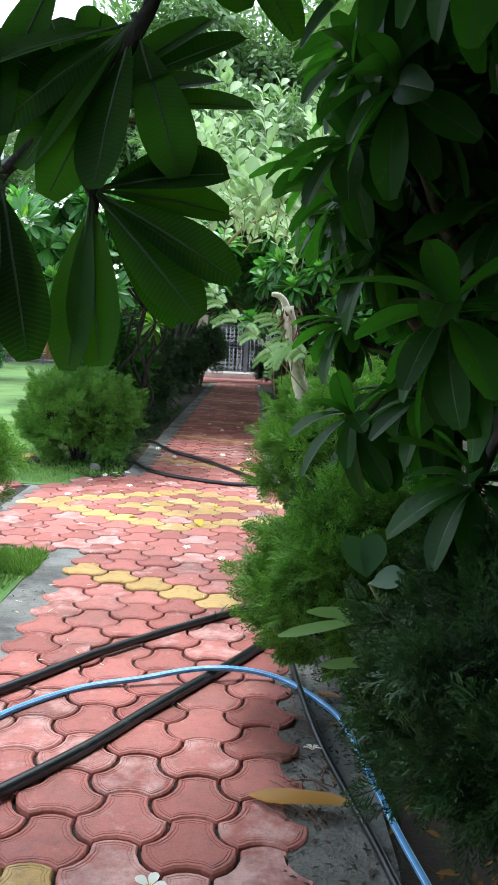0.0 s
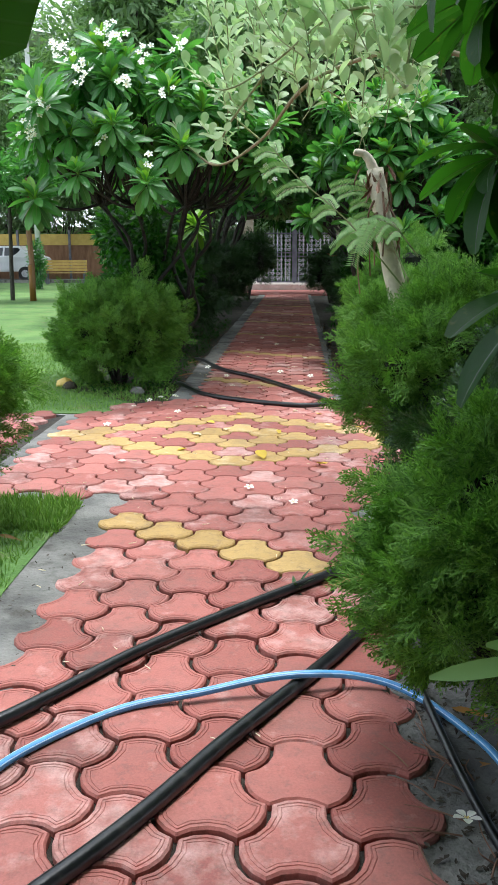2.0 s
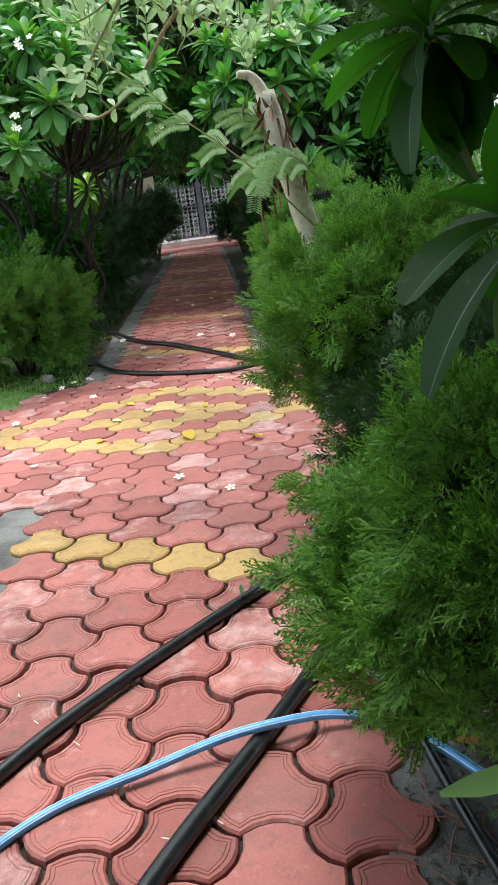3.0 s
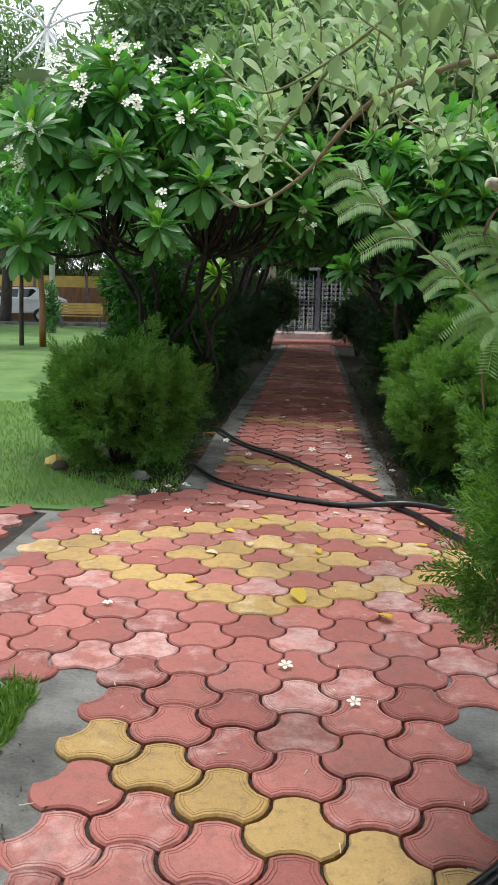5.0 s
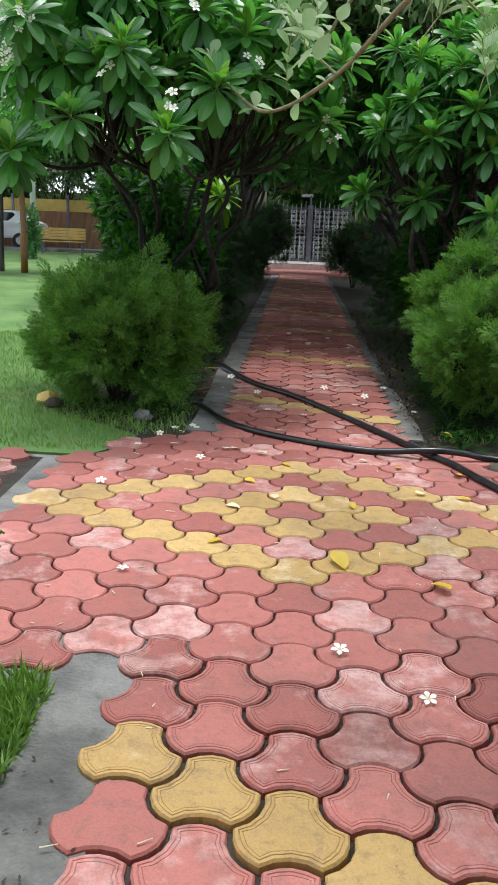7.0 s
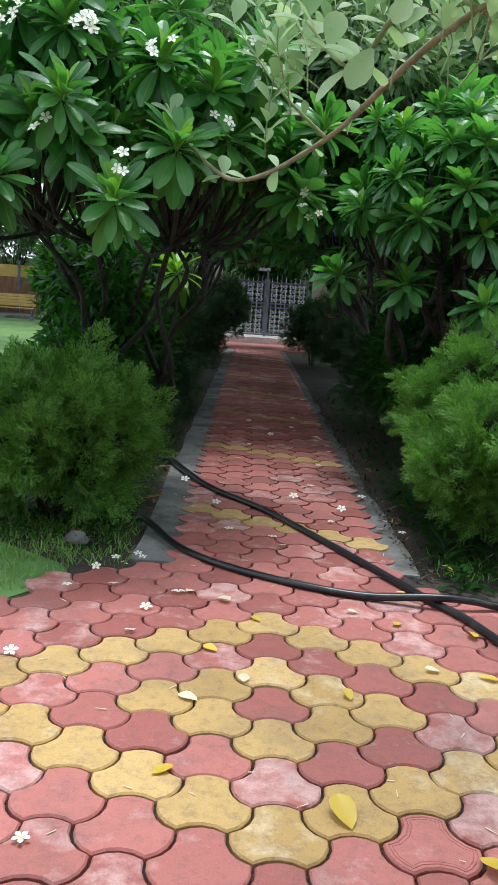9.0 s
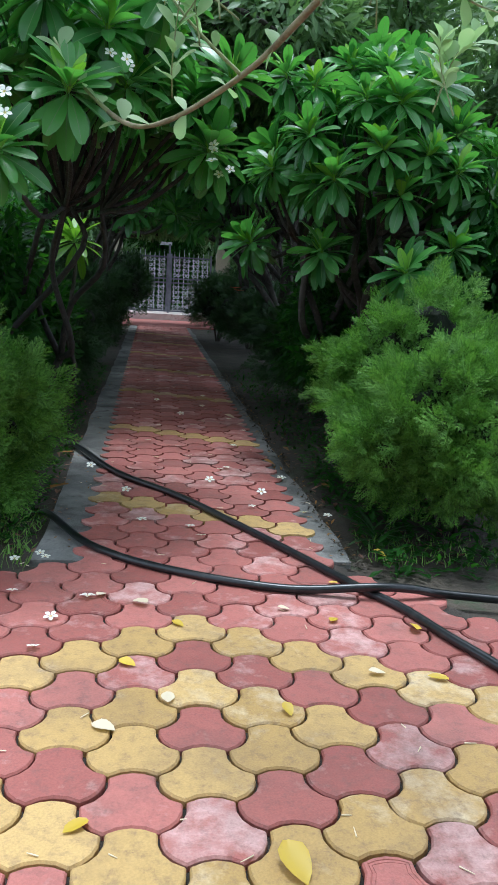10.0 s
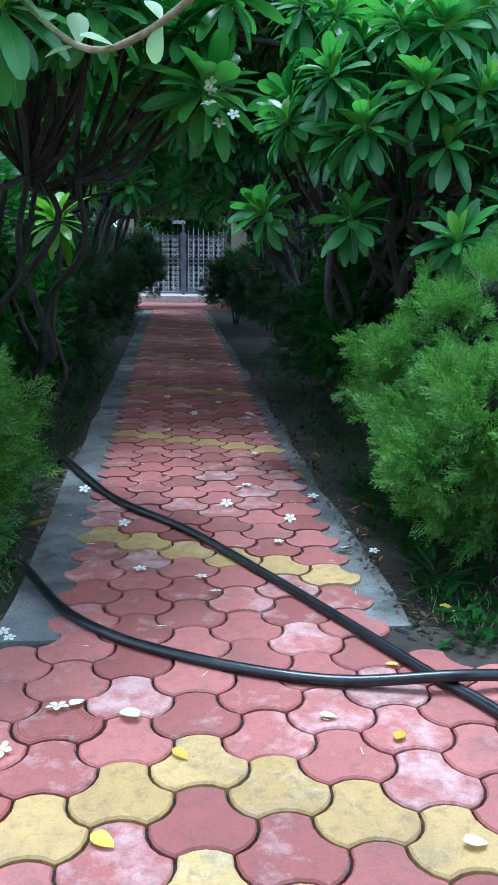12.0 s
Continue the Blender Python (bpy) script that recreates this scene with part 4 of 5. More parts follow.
# ---- pale trunk, milkweed branches and feather fronds ----
def pale_tree():
    top = thing("milkweed_tree", 0.66, -1.95, -0.03, "pale gnarled trunk with round grey-green leaves", "tree")
    here = np.array((0.66, -1.95, -0.03))
    trunk = smooth_line(np.array([(0.93, -1.95, 0.0), (0.88, -1.96, 0.5), (0.80, -1.95, 0.95), (0.72, -1.95, 1.28), (0.67, -1.94, 1.54)]) - here - (0, 0, 0.03), 8)
    v, f = tube(trunk, 0.046, 0.033, 12, 0.06)
    child("trunk", tri_mesh("trunk", v, f, m_pale_bark, smooth=True), top, label="pale flaking trunk")
    knob = [tube(smooth_line(np.array([(0.67, -1.95, 1.50), (0.63, -1.96, 1.56), (0.585, -1.97, 1.57)]) - here, 5), 0.020, 0.011, 8, 0.25)]
    v, f = join(knob)
    child("broken_limb", tri_mesh("broken_limb", v, f, m_pale_bark, smooth=True), top, label="broken brown stub")
    r = np.random.default_rng(21)
    strips = []
    for k in range(9):
        a = r.uniform(0, 6.28)
        p = np.array((0.69 + 0.04 * math.cos(a), -1.95 + 0.04 * math.sin(a), r.uniform(1.3, 1.5))) - here
        q = p + np.array((0.03 * math.cos(a), 0.03 * math.sin(a), -r.uniform(0.1, 0.3)))
        strips.append(tube(smooth_line([p, (p + q) / 2 + np.array((0.03 * math.cos(a), 0.03 * math.sin(a), 0)), q], 3), 0.005, 0.003, 4, 0.3))
    v, f = join(strips)
    child("peeling_bark", tri_mesh("peeling_bark", v, f, m_withered), top, label="peeling dry bark")
    dead = leaf_shape(0.22, 0.3, 0.5, 4)
    k = 26
    d = np.stack([r.normal(0, 0.5, k), r.normal(0, 0.5, k), -np.ones(k)], axis=1)
    p = np.array((0.68, -1.95, 1.48)) - here + r.normal(0, 0.03, (k, 3))
    v, f = scatter(dead, p, frames(d, r.normal(0, 1, (k, 3))), r.uniform(0.04, 0.10, k))
    child("dead_foliage", tri_mesh("dead_foliage", v, f, m_withered), top, label="withered brown hanging leaves")
    lines = [[(1.60, -1.2, 0.0), (1.60, -1.0, 1.2), (1.45, -0.8, 2.0), (1.0, -0.45, 2.27), (0.45, 0.0, 2.20), (0.1, 0.9, 1.98), (-0.25, 1.30, 1.85), (-0.50, 1.45, 2.02), (-0.62, 1.5, 2.2)],
             [(0.95, -1.5, 2.2), (0.55, -1.45, 2.20), (0.25, -1.35, 2.02), (0.02, -1.30, 1.92), (-0.15, -1.28, 2.02)],
             [(0.25, -1.35, 2.02), (0.05, -1.2, 1.80), (-0.02, -1.1, 1.72), (-0.1, -1.05, 1.80)],
             [(0.80, -0.9, 2.32), (0.55, -0.8, 2.40), (0.40, -0.7, 2.62)],
             [(0.80, -1.7, 1.85), (0.72, -1.55, 2.0), (0.66, -1.5, 2.25)],
             [(0.80, -1.7, 1.85), (0.86, -1.3, 1.95), (0.84, -1.05, 2.15)],
             [(0.45, 0.0, 2.20), (0.15, 0.2, 2.35), (-0.15, 0.4, 2.55)],
             [(0.95, -1.5, 2.2), (1.0, -1.0, 2.4), (0.9, -0.4, 2.7)],
             [(0.45, 0.0, 2.2), (0.7, 0.4, 2.15), (0.95, 0.7, 2.2)],
             [(0.1, 0.9, 1.98), (-0.1, 0.9, 2.15), (-0.3, 0.95, 2.4)]]
    for k in range(84):
        p = np.array((r.uniform(-0.15, 1.35), r.uniform(-1.5, 0.9), r.uniform(2.0, 2.75)))
        if p[2] < 1.95 + 0.25 * max(0, 0.3 - p[0]):
            continue
        d = np.array((r.normal(-0.10, 0.16), r.normal(-0.05, 0.16), 0.45)) * r.uniform(0.6, 0.9)
        lines.append([p - d * 0.5, p + r.normal(0, 0.03, 3), p + d * 0.5 + np.array((0, 0, r.uniform(-0.1, 0.15)))])
    for p in ((0.50, -1.55, 2.10), (0.62, -1.35, 2.15), (0.38, -1.30, 2.22), (0.74, -1.60, 2.05), (0.56, -1.10, 2.25), (0.80, -1.25, 1.98), (0.86, -1.5, 2.2)):
        p = np.array(p)
        lines.append([p - (0.03, 0.0, 0.22), p, p + (r.normal(0, 0.03), 0.0, 0.12)])
    big = len(lines) - 7
    wood, pos, dirs, size = [], [], [], []
    for k, pts in enumerate(lines):
        line = smooth_line(np.array(pts, float) - here, 8)
        if k == 0:
            vl, fl = tube(line[:-12], 0.016, 0.009, 9, 0.12)
            child("limb", tri_mesh("limb", vl, fl, m_limb, smooth=True), top, label="brown bent limb")
            wood.append(tube(line[-13:], 0.010, 0.005, 7, 0.12))
        else:
            wood.append(tube(line, 0.0075 if k < 10 else 0.0032, 0.0022, 6, 0.08))
        n = len(line)
        side = 0
        for i in range(4 if k else 26, n, 2 if k else 3):
            t = line[min(i, n - 1)] - line[i - 1]
            t /= np.linalg.norm(t)
            side += 1
            a = side * 1.57 + r.uniform(-0.3, 0.3)
            u = np.cross(t, (0.2, 0.1, 1.0))
            u /= np.linalg.norm(u)
            w = np.cross(t, u)
            for sg in (-1, 1):
                pos.append(line[i])
                dirs.append(sg * (math.cos(a) * u + math.sin(a) * w) + t * 0.7 + np.array((0, 0, 0.45)))
                size.append(r.uniform(0.055, 0.08) if k in (1, 2) else r.uniform(0.06, 0.11) if k < big else r.uniform(0.10, 0.145))
    for v, f in wood:
        child("branch", tri_mesh("branch", v, f, m_stem, smooth=True), top, label="thin yellow-green branch")
    proto = paddle_leaf(0.60, 0.10, 0.25, 6, 0.55)
    v, f = scatter(proto, np.array(pos), frames(np.array(dirs), np.array([[0.2, -0.5, 0.9]])), np.array(size))
    child("foliage", tri_mesh("foliage", v, f, m_milk, smooth=True), top, label="round grey-green leaves")
    return top


pale_tree()


def feather_plant():
    """A young tree with twice-feathered fronds."""
    top = thing("feather_leaf_sapling", 0.86, -2.0, -0.03, "sapling with feathery light green fronds", "plant")
    here = np.array((0.86, -2.0, -0.03))
    fronds = [[(0.80, -2.02, 1.05), (0.57, -2.08, 1.30), (0.37, -2.08, 1.47), (0.27, -2.08, 1.58)],
              [(0.84, -2.02, 1.18), (0.74, -2.05, 1.29), (0.66, -2.07, 1.30), (0.60, -2.08, 1.27)],
              [(0.80, -2.02, 1.10), (0.72, -1.98, 1.28), (0.66, -1.95, 1.40), (0.62, -1.93, 1.46)]]
    stems, pos, dirs, size = [tube(smooth_line([(0, 0, 0), (-0.04, 0, 0.6), (-0.06, -0.02, 1.13)], 5), 0.014, 0.008, 7)], [], [], []
    leaflet = leaf_shape(0.22, 0.05, 0.1, 2)
    r = np.random.default_rng(8)
    for fr in fronds:
        line = smooth_line(np.array(fr) - here, 8)
        stems.append(tube(line, 0.0035, 0.002, 5))
        for i in range(6, len(line), 4):
            t = line[i] - line[i - 1]
            t /= np.linalg.norm(t)
            u = np.cross(t, (0, -0.4, 1.0))
            u /= np.linalg.norm(u)
            for sg in (-1, 1):
                d = sg * u * 0.8 + t * 0.75 + np.array((0, 0, -0.25))
                d /= np.linalg.norm(d)
                ln = 0.14 * r.uniform(0.7, 1.15)
                rach = smooth_line([line[i], line[i] + d * ln * 0.5, line[i] + d * ln + np.array((0, 0, -0.03))], 12)
                stems.append(tube(rach, 0.0014, 0.0008, 4))
                w = np.cross(d, (0, -1.0, 0.45))
                w /= np.linalg.norm(w)
                for j in range(1, len(rach)):
                    for s2 in (-1, 1):
                        pos.append(rach[j])
                        dirs.append(s2 * w + d * 0.45)
                        size.append(0.027)
    v, f = join(stems)
    child("stem", tri_mesh("stem", v, f, m_stem), top)
    v, f = scatter(leaflet, np.array(pos), frames(np.array(dirs), np.array([[0.0, -0.8, 0.6]])), np.array(size))
    child("frond", tri_mesh("frond", v, f, m_frond), top, label="small paired leaflets")
    return top


feather_plant()

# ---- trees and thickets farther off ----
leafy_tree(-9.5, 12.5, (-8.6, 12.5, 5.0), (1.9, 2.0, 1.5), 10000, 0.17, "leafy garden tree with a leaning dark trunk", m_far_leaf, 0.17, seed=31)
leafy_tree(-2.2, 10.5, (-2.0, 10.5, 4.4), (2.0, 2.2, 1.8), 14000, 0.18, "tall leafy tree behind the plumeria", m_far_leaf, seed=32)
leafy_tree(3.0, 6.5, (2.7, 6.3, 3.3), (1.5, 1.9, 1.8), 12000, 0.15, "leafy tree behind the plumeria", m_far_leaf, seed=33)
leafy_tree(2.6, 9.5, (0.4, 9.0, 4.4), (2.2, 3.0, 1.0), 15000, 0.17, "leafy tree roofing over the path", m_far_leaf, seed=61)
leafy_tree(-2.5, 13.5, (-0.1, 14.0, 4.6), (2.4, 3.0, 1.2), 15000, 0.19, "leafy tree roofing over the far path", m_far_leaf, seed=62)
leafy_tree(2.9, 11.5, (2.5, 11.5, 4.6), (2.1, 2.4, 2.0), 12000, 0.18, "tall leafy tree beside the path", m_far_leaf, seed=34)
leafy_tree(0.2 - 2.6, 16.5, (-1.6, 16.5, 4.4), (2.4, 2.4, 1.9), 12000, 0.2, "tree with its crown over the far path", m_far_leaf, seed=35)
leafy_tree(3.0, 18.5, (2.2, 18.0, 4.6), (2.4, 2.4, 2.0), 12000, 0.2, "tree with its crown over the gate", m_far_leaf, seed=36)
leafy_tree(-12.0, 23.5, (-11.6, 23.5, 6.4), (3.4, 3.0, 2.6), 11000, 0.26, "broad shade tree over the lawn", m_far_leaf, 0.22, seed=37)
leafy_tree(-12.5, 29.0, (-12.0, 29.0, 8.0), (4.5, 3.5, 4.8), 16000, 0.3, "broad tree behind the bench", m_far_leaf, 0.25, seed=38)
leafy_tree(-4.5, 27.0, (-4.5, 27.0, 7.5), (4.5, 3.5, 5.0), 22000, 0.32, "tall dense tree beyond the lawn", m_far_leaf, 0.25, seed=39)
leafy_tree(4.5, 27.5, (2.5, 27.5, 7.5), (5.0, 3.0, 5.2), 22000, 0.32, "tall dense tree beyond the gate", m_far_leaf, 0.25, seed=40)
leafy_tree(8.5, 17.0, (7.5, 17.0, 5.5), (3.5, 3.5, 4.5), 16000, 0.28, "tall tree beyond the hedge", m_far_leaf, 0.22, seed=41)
leafy_tree(-1.7, 6.4, (-1.6, 6.2, 1.3), (0.55, 1.2, 0.9), 5000, 0.13, "low leafy shrub behind the plumeria", m_plum, 0.05, seed=42, name="shrub", category="shrub")
leafy_tree(3.0, 4.2, (2.8, 4.4, 1.4), (0.9, 1.6, 1.1), 5000, 0.13, "low leafy shrub behind the thuja", m_plum, 0.05, seed=43, name="shrub", category="shrub")
leafy_tree(2.3, -3.4, (2.1, -3.4, 1.2), (0.7, 2.2, 1.0), 5000, 0.13, "dark shrub behind the near hedge", m_plum, 0.05, seed=44, name="shrub", category="shrub")
leafy_tree(2.9, -2.7, (2.4, -2.6, 3.2), (1.6, 2.2, 1.5), 9000, 0.15, "leafy tree behind the near hedge", m_far_leaf, 0.1, seed=45)
# Unseen tree behind the start, added to keep light off the near leaves.
leafy_tree(-2.4, -8.4, (-1.4, -7.9, 3.4), (2.0, 1.4, 1.3), 9000, 0.2, "unseen leafy tree added to shade the path's start", m_far_leaf, 0.14, seed=46)


# Two unseen trees, added to block the sky behind the start.
leafy_tree(2.6, -9.6, (1.4, -9.2, 2.6), (2.2, 1.2, 2.3), 11000, 0.24, "unseen dense tree added behind the start to block skylight", m_far_leaf, 0.15, seed=47)
leafy_tree(-3.6, -10.2, (-2.2, -9.8, 2.6), (2.4, 1.2, 2.3), 11000, 0.24, "unseen dense tree added behind the start to block skylight", m_far_leaf, 0.15, seed=48)
leafy_tree(2.4, 5.4, (0.2, 6.0, 3.5), (1.9, 1.8, 0.75), 14000, 0.14, "leafy tree spreading over the middle of the path", m_far_leaf, 0.09, seed=64)
# Crown added behind and above the near hedge to block its light.
leafy_tree(1.9, -6.0, (1.55, -5.6, 2.7), (0.9, 1.3, 0.9), 9000, 0.15, "leafy tree added to shade the near hedge", m_plum_dark, 0.08, seed=65)
# Filler shrubs: the beds' deep shade is put into their dark leaves.
leafy_tree(-1.35, 4.7, (-1.35, 4.6, 0.85), (0.5, 0.9, 0.75), 6000, 0.10, "filler undergrowth below the plumeria, dark for shade", m_plum_dark, 0.04, seed=66, name="shrub", category="shrub")
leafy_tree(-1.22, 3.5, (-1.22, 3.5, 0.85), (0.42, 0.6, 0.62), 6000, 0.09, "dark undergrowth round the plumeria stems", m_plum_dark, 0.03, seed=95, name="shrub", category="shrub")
leafy_tree(1.55, 4.9, (1.5, 4.9, 0.8), (0.5, 1.0, 0.7), 6000, 0.10, "filler undergrowth beside the path, dark for shade", m_plum_dark, 0.04, seed=67, name="shrub", category="shrub")
leafy_tree(2.3, 3.2, (2.3, 3.4, 1.1), (0.5, 0.9, 1.0), 5000, 0.12, "filler undergrowth behind the thuja, dark for shade", m_plum_dark, 0.04, seed=68, name="shrub", category="shrub")

leafy_tree(-2.0, 13.4, (-1.2, 12.5, 6.8), (2.4, 2.6, 2.0), 15000, 0.22, "tall spreading tree above the plumeria", m_far_leaf, 0.2, seed=69)
leafy_tree(4.6, 12.5, (2.6, 12.5, 6.8), (3.2, 2.6, 2.2), 15000, 0.22, "tall spreading tree above the hedge", m_far_leaf, 0.2, seed=70)

# ---- gate and what lies beyond ----
def scroll(cx, cz, r, flip=1, turns=1.4):
    a = np.linspace(0, 2 * math.pi * turns, 26)
    q = r * (1 - 0.72 * a / a[-1])
    return np.stack([cx + flip * q * np.cos(a), 0 * a, cz + q * np.sin(a)], axis=1)


def iron_gate():
    top = thing("iron_gate", 0.30, 22.5, 0.17, "ornate wrought-iron double gate, closed", "gate")
    for s in (-1, 1):
        x0, x1 = (0.03, 1.25) if s > 0 else (-1.25, -0.03)
        bm = bmesh.new()
        for q in ((x0, x0 + 0.05), (x1 - 0.05, x1)):
            box_bm(bm, *q, -0.025, 0.025, 0.03, 1.72)
        for z in (0.03, 0.86, 0.98, 1.60):
            box_bm(bm, x0 + 0.05, x1 - 0.05, -0.022, 0.022, z, z + 0.045)
        leaf = part("gate_leaf", bm, m_iron_dark, top, "grey iron frame")
        pieces = []
        for k in range(8):
            x = x0 + 0.12 + k * (x1 - x0 - 0.24) / 7
            pieces.append(tube(np.array([(x, 0, 0.06), (x, 0, 1.62)]), 0.009, None, 5))
            pieces.append(tube(smooth_line([(x, 0, 1.62), (x, 0, 1.70), (x, 0, 1.80 + 0.06 * math.sin(k))], 3), 0.009, 0.003, 5))
        for k in range(4):
            cx = x0 + 0.20 + k * (x1 - x0 - 0.40) / 3
            for cz in (0.18, 0.32, 0.46, 0.60, 0.74, 1.10, 1.24, 1.38, 1.52):
                for fl in (-1, 1):
                    pieces.append(tube(scroll(cx + fl * 0.055, cz, 0.062, fl), 0.0085, None, 4))
        v, f = join(pieces)
        child("scrollwork", tri_mesh("scrollwork", v, f, m_iron), leaf, label="silver-painted iron scrolls")
    bm = box(-0.03, 0.03, -0.03, 0.03, 0.0, 2.0, bevel=0.006)
    part("middle_post", bm, m_iron_dark, top)
    bm = box(-0.30, 0.06, -0.02, 0.02, 1.96, 2.05, bevel=0.006)
    part("cap", bm, m_iron, top)
    return top


iron_gate()
for x in (-1.28, 1.88):
    p = thing("gate_pillar", x, 22.55, 0.17, "plastered gate pillar behind the shrubs", "pillar", "gate pillars")
    part("shaft", box(-0.20, 0.20, -0.2, 0.2, 0.0, 2.1, bevel=0.01), m_wall, p)
    part("capstone", box(-0.26, 0.26, -0.26, 0.26, 2.1, 2.2, bevel=0.02), m_stone, p)
tagged(part("wall_1", box(-40, 40, 36.0, 36.25, -0.1, 2.4), m_wall, None), "long plastered boundary wall behind the trees", "wall", kind="structure")
for x, sd in ((-3.6, 71), (3.9, 72), (6.2, 73), (0.2, 74), (-2.6, 75), (2.6, 76)):
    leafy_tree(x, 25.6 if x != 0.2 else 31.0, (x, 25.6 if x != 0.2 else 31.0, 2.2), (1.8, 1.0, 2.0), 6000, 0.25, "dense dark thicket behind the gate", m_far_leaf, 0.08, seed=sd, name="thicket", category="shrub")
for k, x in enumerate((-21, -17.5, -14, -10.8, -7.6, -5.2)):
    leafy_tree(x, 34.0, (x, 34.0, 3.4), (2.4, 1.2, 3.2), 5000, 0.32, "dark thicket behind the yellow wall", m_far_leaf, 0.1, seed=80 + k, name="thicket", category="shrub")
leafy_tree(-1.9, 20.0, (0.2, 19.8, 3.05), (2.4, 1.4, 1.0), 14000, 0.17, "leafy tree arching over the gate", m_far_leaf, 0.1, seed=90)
# Added filler foliage; the gloom behind the gate is in its dark leaves.
leafy_tree(0.4, 26.2, (0.3, 26.0, 1.9), (2.4, 0.8, 2.0), 12000, 0.2, "dark filler hedge added behind the gate", m_plum_dark, 0.06, seed=91, name="hedge", category="hedge")
# Two more fillers whose dark leaves stand for shade behind the stems.
leafy_tree(-1.55, 4.1, (-1.45, 4.2, 1.45), (0.5, 0.7, 0.55), 6000, 0.10, "filler shrub behind the plumeria stems, dark for shade", m_plum_dark, 0.03, seed=92, name="shrub", category="shrub")
leafy_tree(1.75, 5.6, (1.7, 5.6, 1.4), (0.5, 0.8, 0.6), 6000, 0.10, "filler shrub behind the thuja, dark for shade", m_plum_dark, 0.03, seed=93, name="shrub", category="shrub")
patch("road", [(-40, 29.0), (40, 29.0), (40, 32.6), (-40, 32.6)], -0.02, m_asphalt, "grey service road beyond the lawn", "road")


def bench():
    top = thing("park_bench", -8.5, 26.2, -0.02, "ochre slatted park bench on the lawn's edge", "bench", turn=8)
    for k in range(4):
        part("back_slat", box(-0.8, 0.8, 0.20, 0.23, 0.50 + 0.105 * k, 0.59 + 0.105 * k, bevel=0.006), m_bench, top)
    for k in range(4):
        part("seat_slat", box(-0.8, 0.8, -0.25 + 0.11 * k, -0.16 + 0.11 * k, 0.42, 0.445, bevel=0.006), m_bench, top)
    for x in (-0.7, 0.7):
        bm = box(x - 0.025, x + 0.025, -0.22, -0.17, 0, 0.42)
        box_bm(bm, x - 0.025, x + 0.025, 0.24, 0.28, 0, 0.93)
        box_bm(bm, x - 0.025, x + 0.025, -0.17, 0.24, 0.37, 0.415)
        part("leg", bm, m_iron_dark, top)


bench()


def car():
    top = thing("parked_car", -12.6, 31.0, -0.02, "white parked hatchback behind the trees", "car")
    prof = [(-1.9, 0.35), (-1.95, 0.75), (-1.75, 0.95), (-1.0, 1.02), (-0.35, 1.45), (0.9, 1.48), (1.6, 1.05), (1.9, 0.98), (1.95, 0.4)]
    bm = bmesh.new()
    rows = [[bm.verts.new((x, s * (0.80 if z < 1.1 else 0.62), z)) for x, z in prof] for s in (-1, 1)]
    for i in range(len(prof)):
        j = (i + 1) % len(prof)
        bm.faces.new((rows[0][i], rows[0][j], rows[1][j], rows[1][i]))
    bm.faces.new(rows[0][::-1])
    bm.faces.new(rows[1])
    bmesh.ops.recalc_face_normals(bm, faces=bm.faces)
    bmesh.ops.bevel(bm, geom=list(bm.edges), offset=0.05, segments=2, affect="EDGES")
    body = part("body", bm, m_car, top)
    for x0, x1, x2, x3 in ((-0.85, -0.30, 0.22, 0.22), (0.30, 0.30, 0.88, 1.30)):
        bm = bmesh.new()
        f = [bm.verts.new(p) for p in ((x0, -0.80, 1.06), (x3 if x3 != x2 else x2, -0.80, 1.06), (x2, -0.655, 1.40), (x1, -0.655, 1.40))]
        b = [bm.verts.new((v.co.x, v.co.y + 0.03, v.co.z)) for v in f]
        bm.faces.new(f)
        bm.faces.new(b[::-1])
        for i in range(4):
            bm.faces.new((f[i], b[i], b[(i + 1) % 4], f[(i + 1) % 4]))
        part("side_window", bm, m_glass, top, "dark glass")
    for x in (-1.2, 1.2):
        for y in (-0.76, 0.76):
            bm = bmesh.new()
            bmesh.ops.create_cone(bm, cap_ends=True, segments=20, radius1=0.30, radius2=0.30, depth=0.2, matrix=pose(x, y, 0.30, 90))
            wheel = part("wheel", bm, m_rubber, top)
            bm = bmesh.new()
            bmesh.ops.create_cone(bm, cap_ends=True, segments=16, radius1=0.18, radius2=0.16, depth=0.22, matrix=pose(x, y, 0.30, 90))
            part("rim", bm, m_iron, wheel)


car()


def stake():
    top = thing("wooden_stake", -6.3, 15.3, -0.03, "brown wooden stake on the lawn", "post")
    v, f = tube(smooth_line([(0, 0, 0), (0.02, 0, 0.9), (-0.02, 0.02, 1.9), (0.03, 0, 3.0)], 6), 0.075, 0.06, 9, 0.06)
    child("shaft", tri_mesh("shaft", v, f, m_post, smooth=True), top)
    v, f = tube(np.array([(0, 0, 0), (0, 0, 0.9)]), 0.082, 0.08, 9, 0.03)
    child("painted_base", tri_mesh("painted_base", v, f, m_dry, smooth=True), top, label="red-brown painted foot")


stake()
leafy_tree(-6.9, 15.5, (-6.6, 15.3, 3.2), (1.5, 1.5, 1.0), 5000, 0.2, "young tree tied to a stake", m_plum, 0.06, seed=51)


def cane():
    top = thing("thin_cane", 1.0, -0.15, 0.0, "thin dark cane standing by the hedge", "stick")
    v, f = tube(smooth_line([(0, 0, -0.02), (0.008, 0.01, 0.28), (0.016, 0.0, 0.56)], 5), 0.006, 0.004, 6, 0.1)
    child("shaft", tri_mesh("shaft", v, f, m_dark_bark, smooth=True), top)


cane()


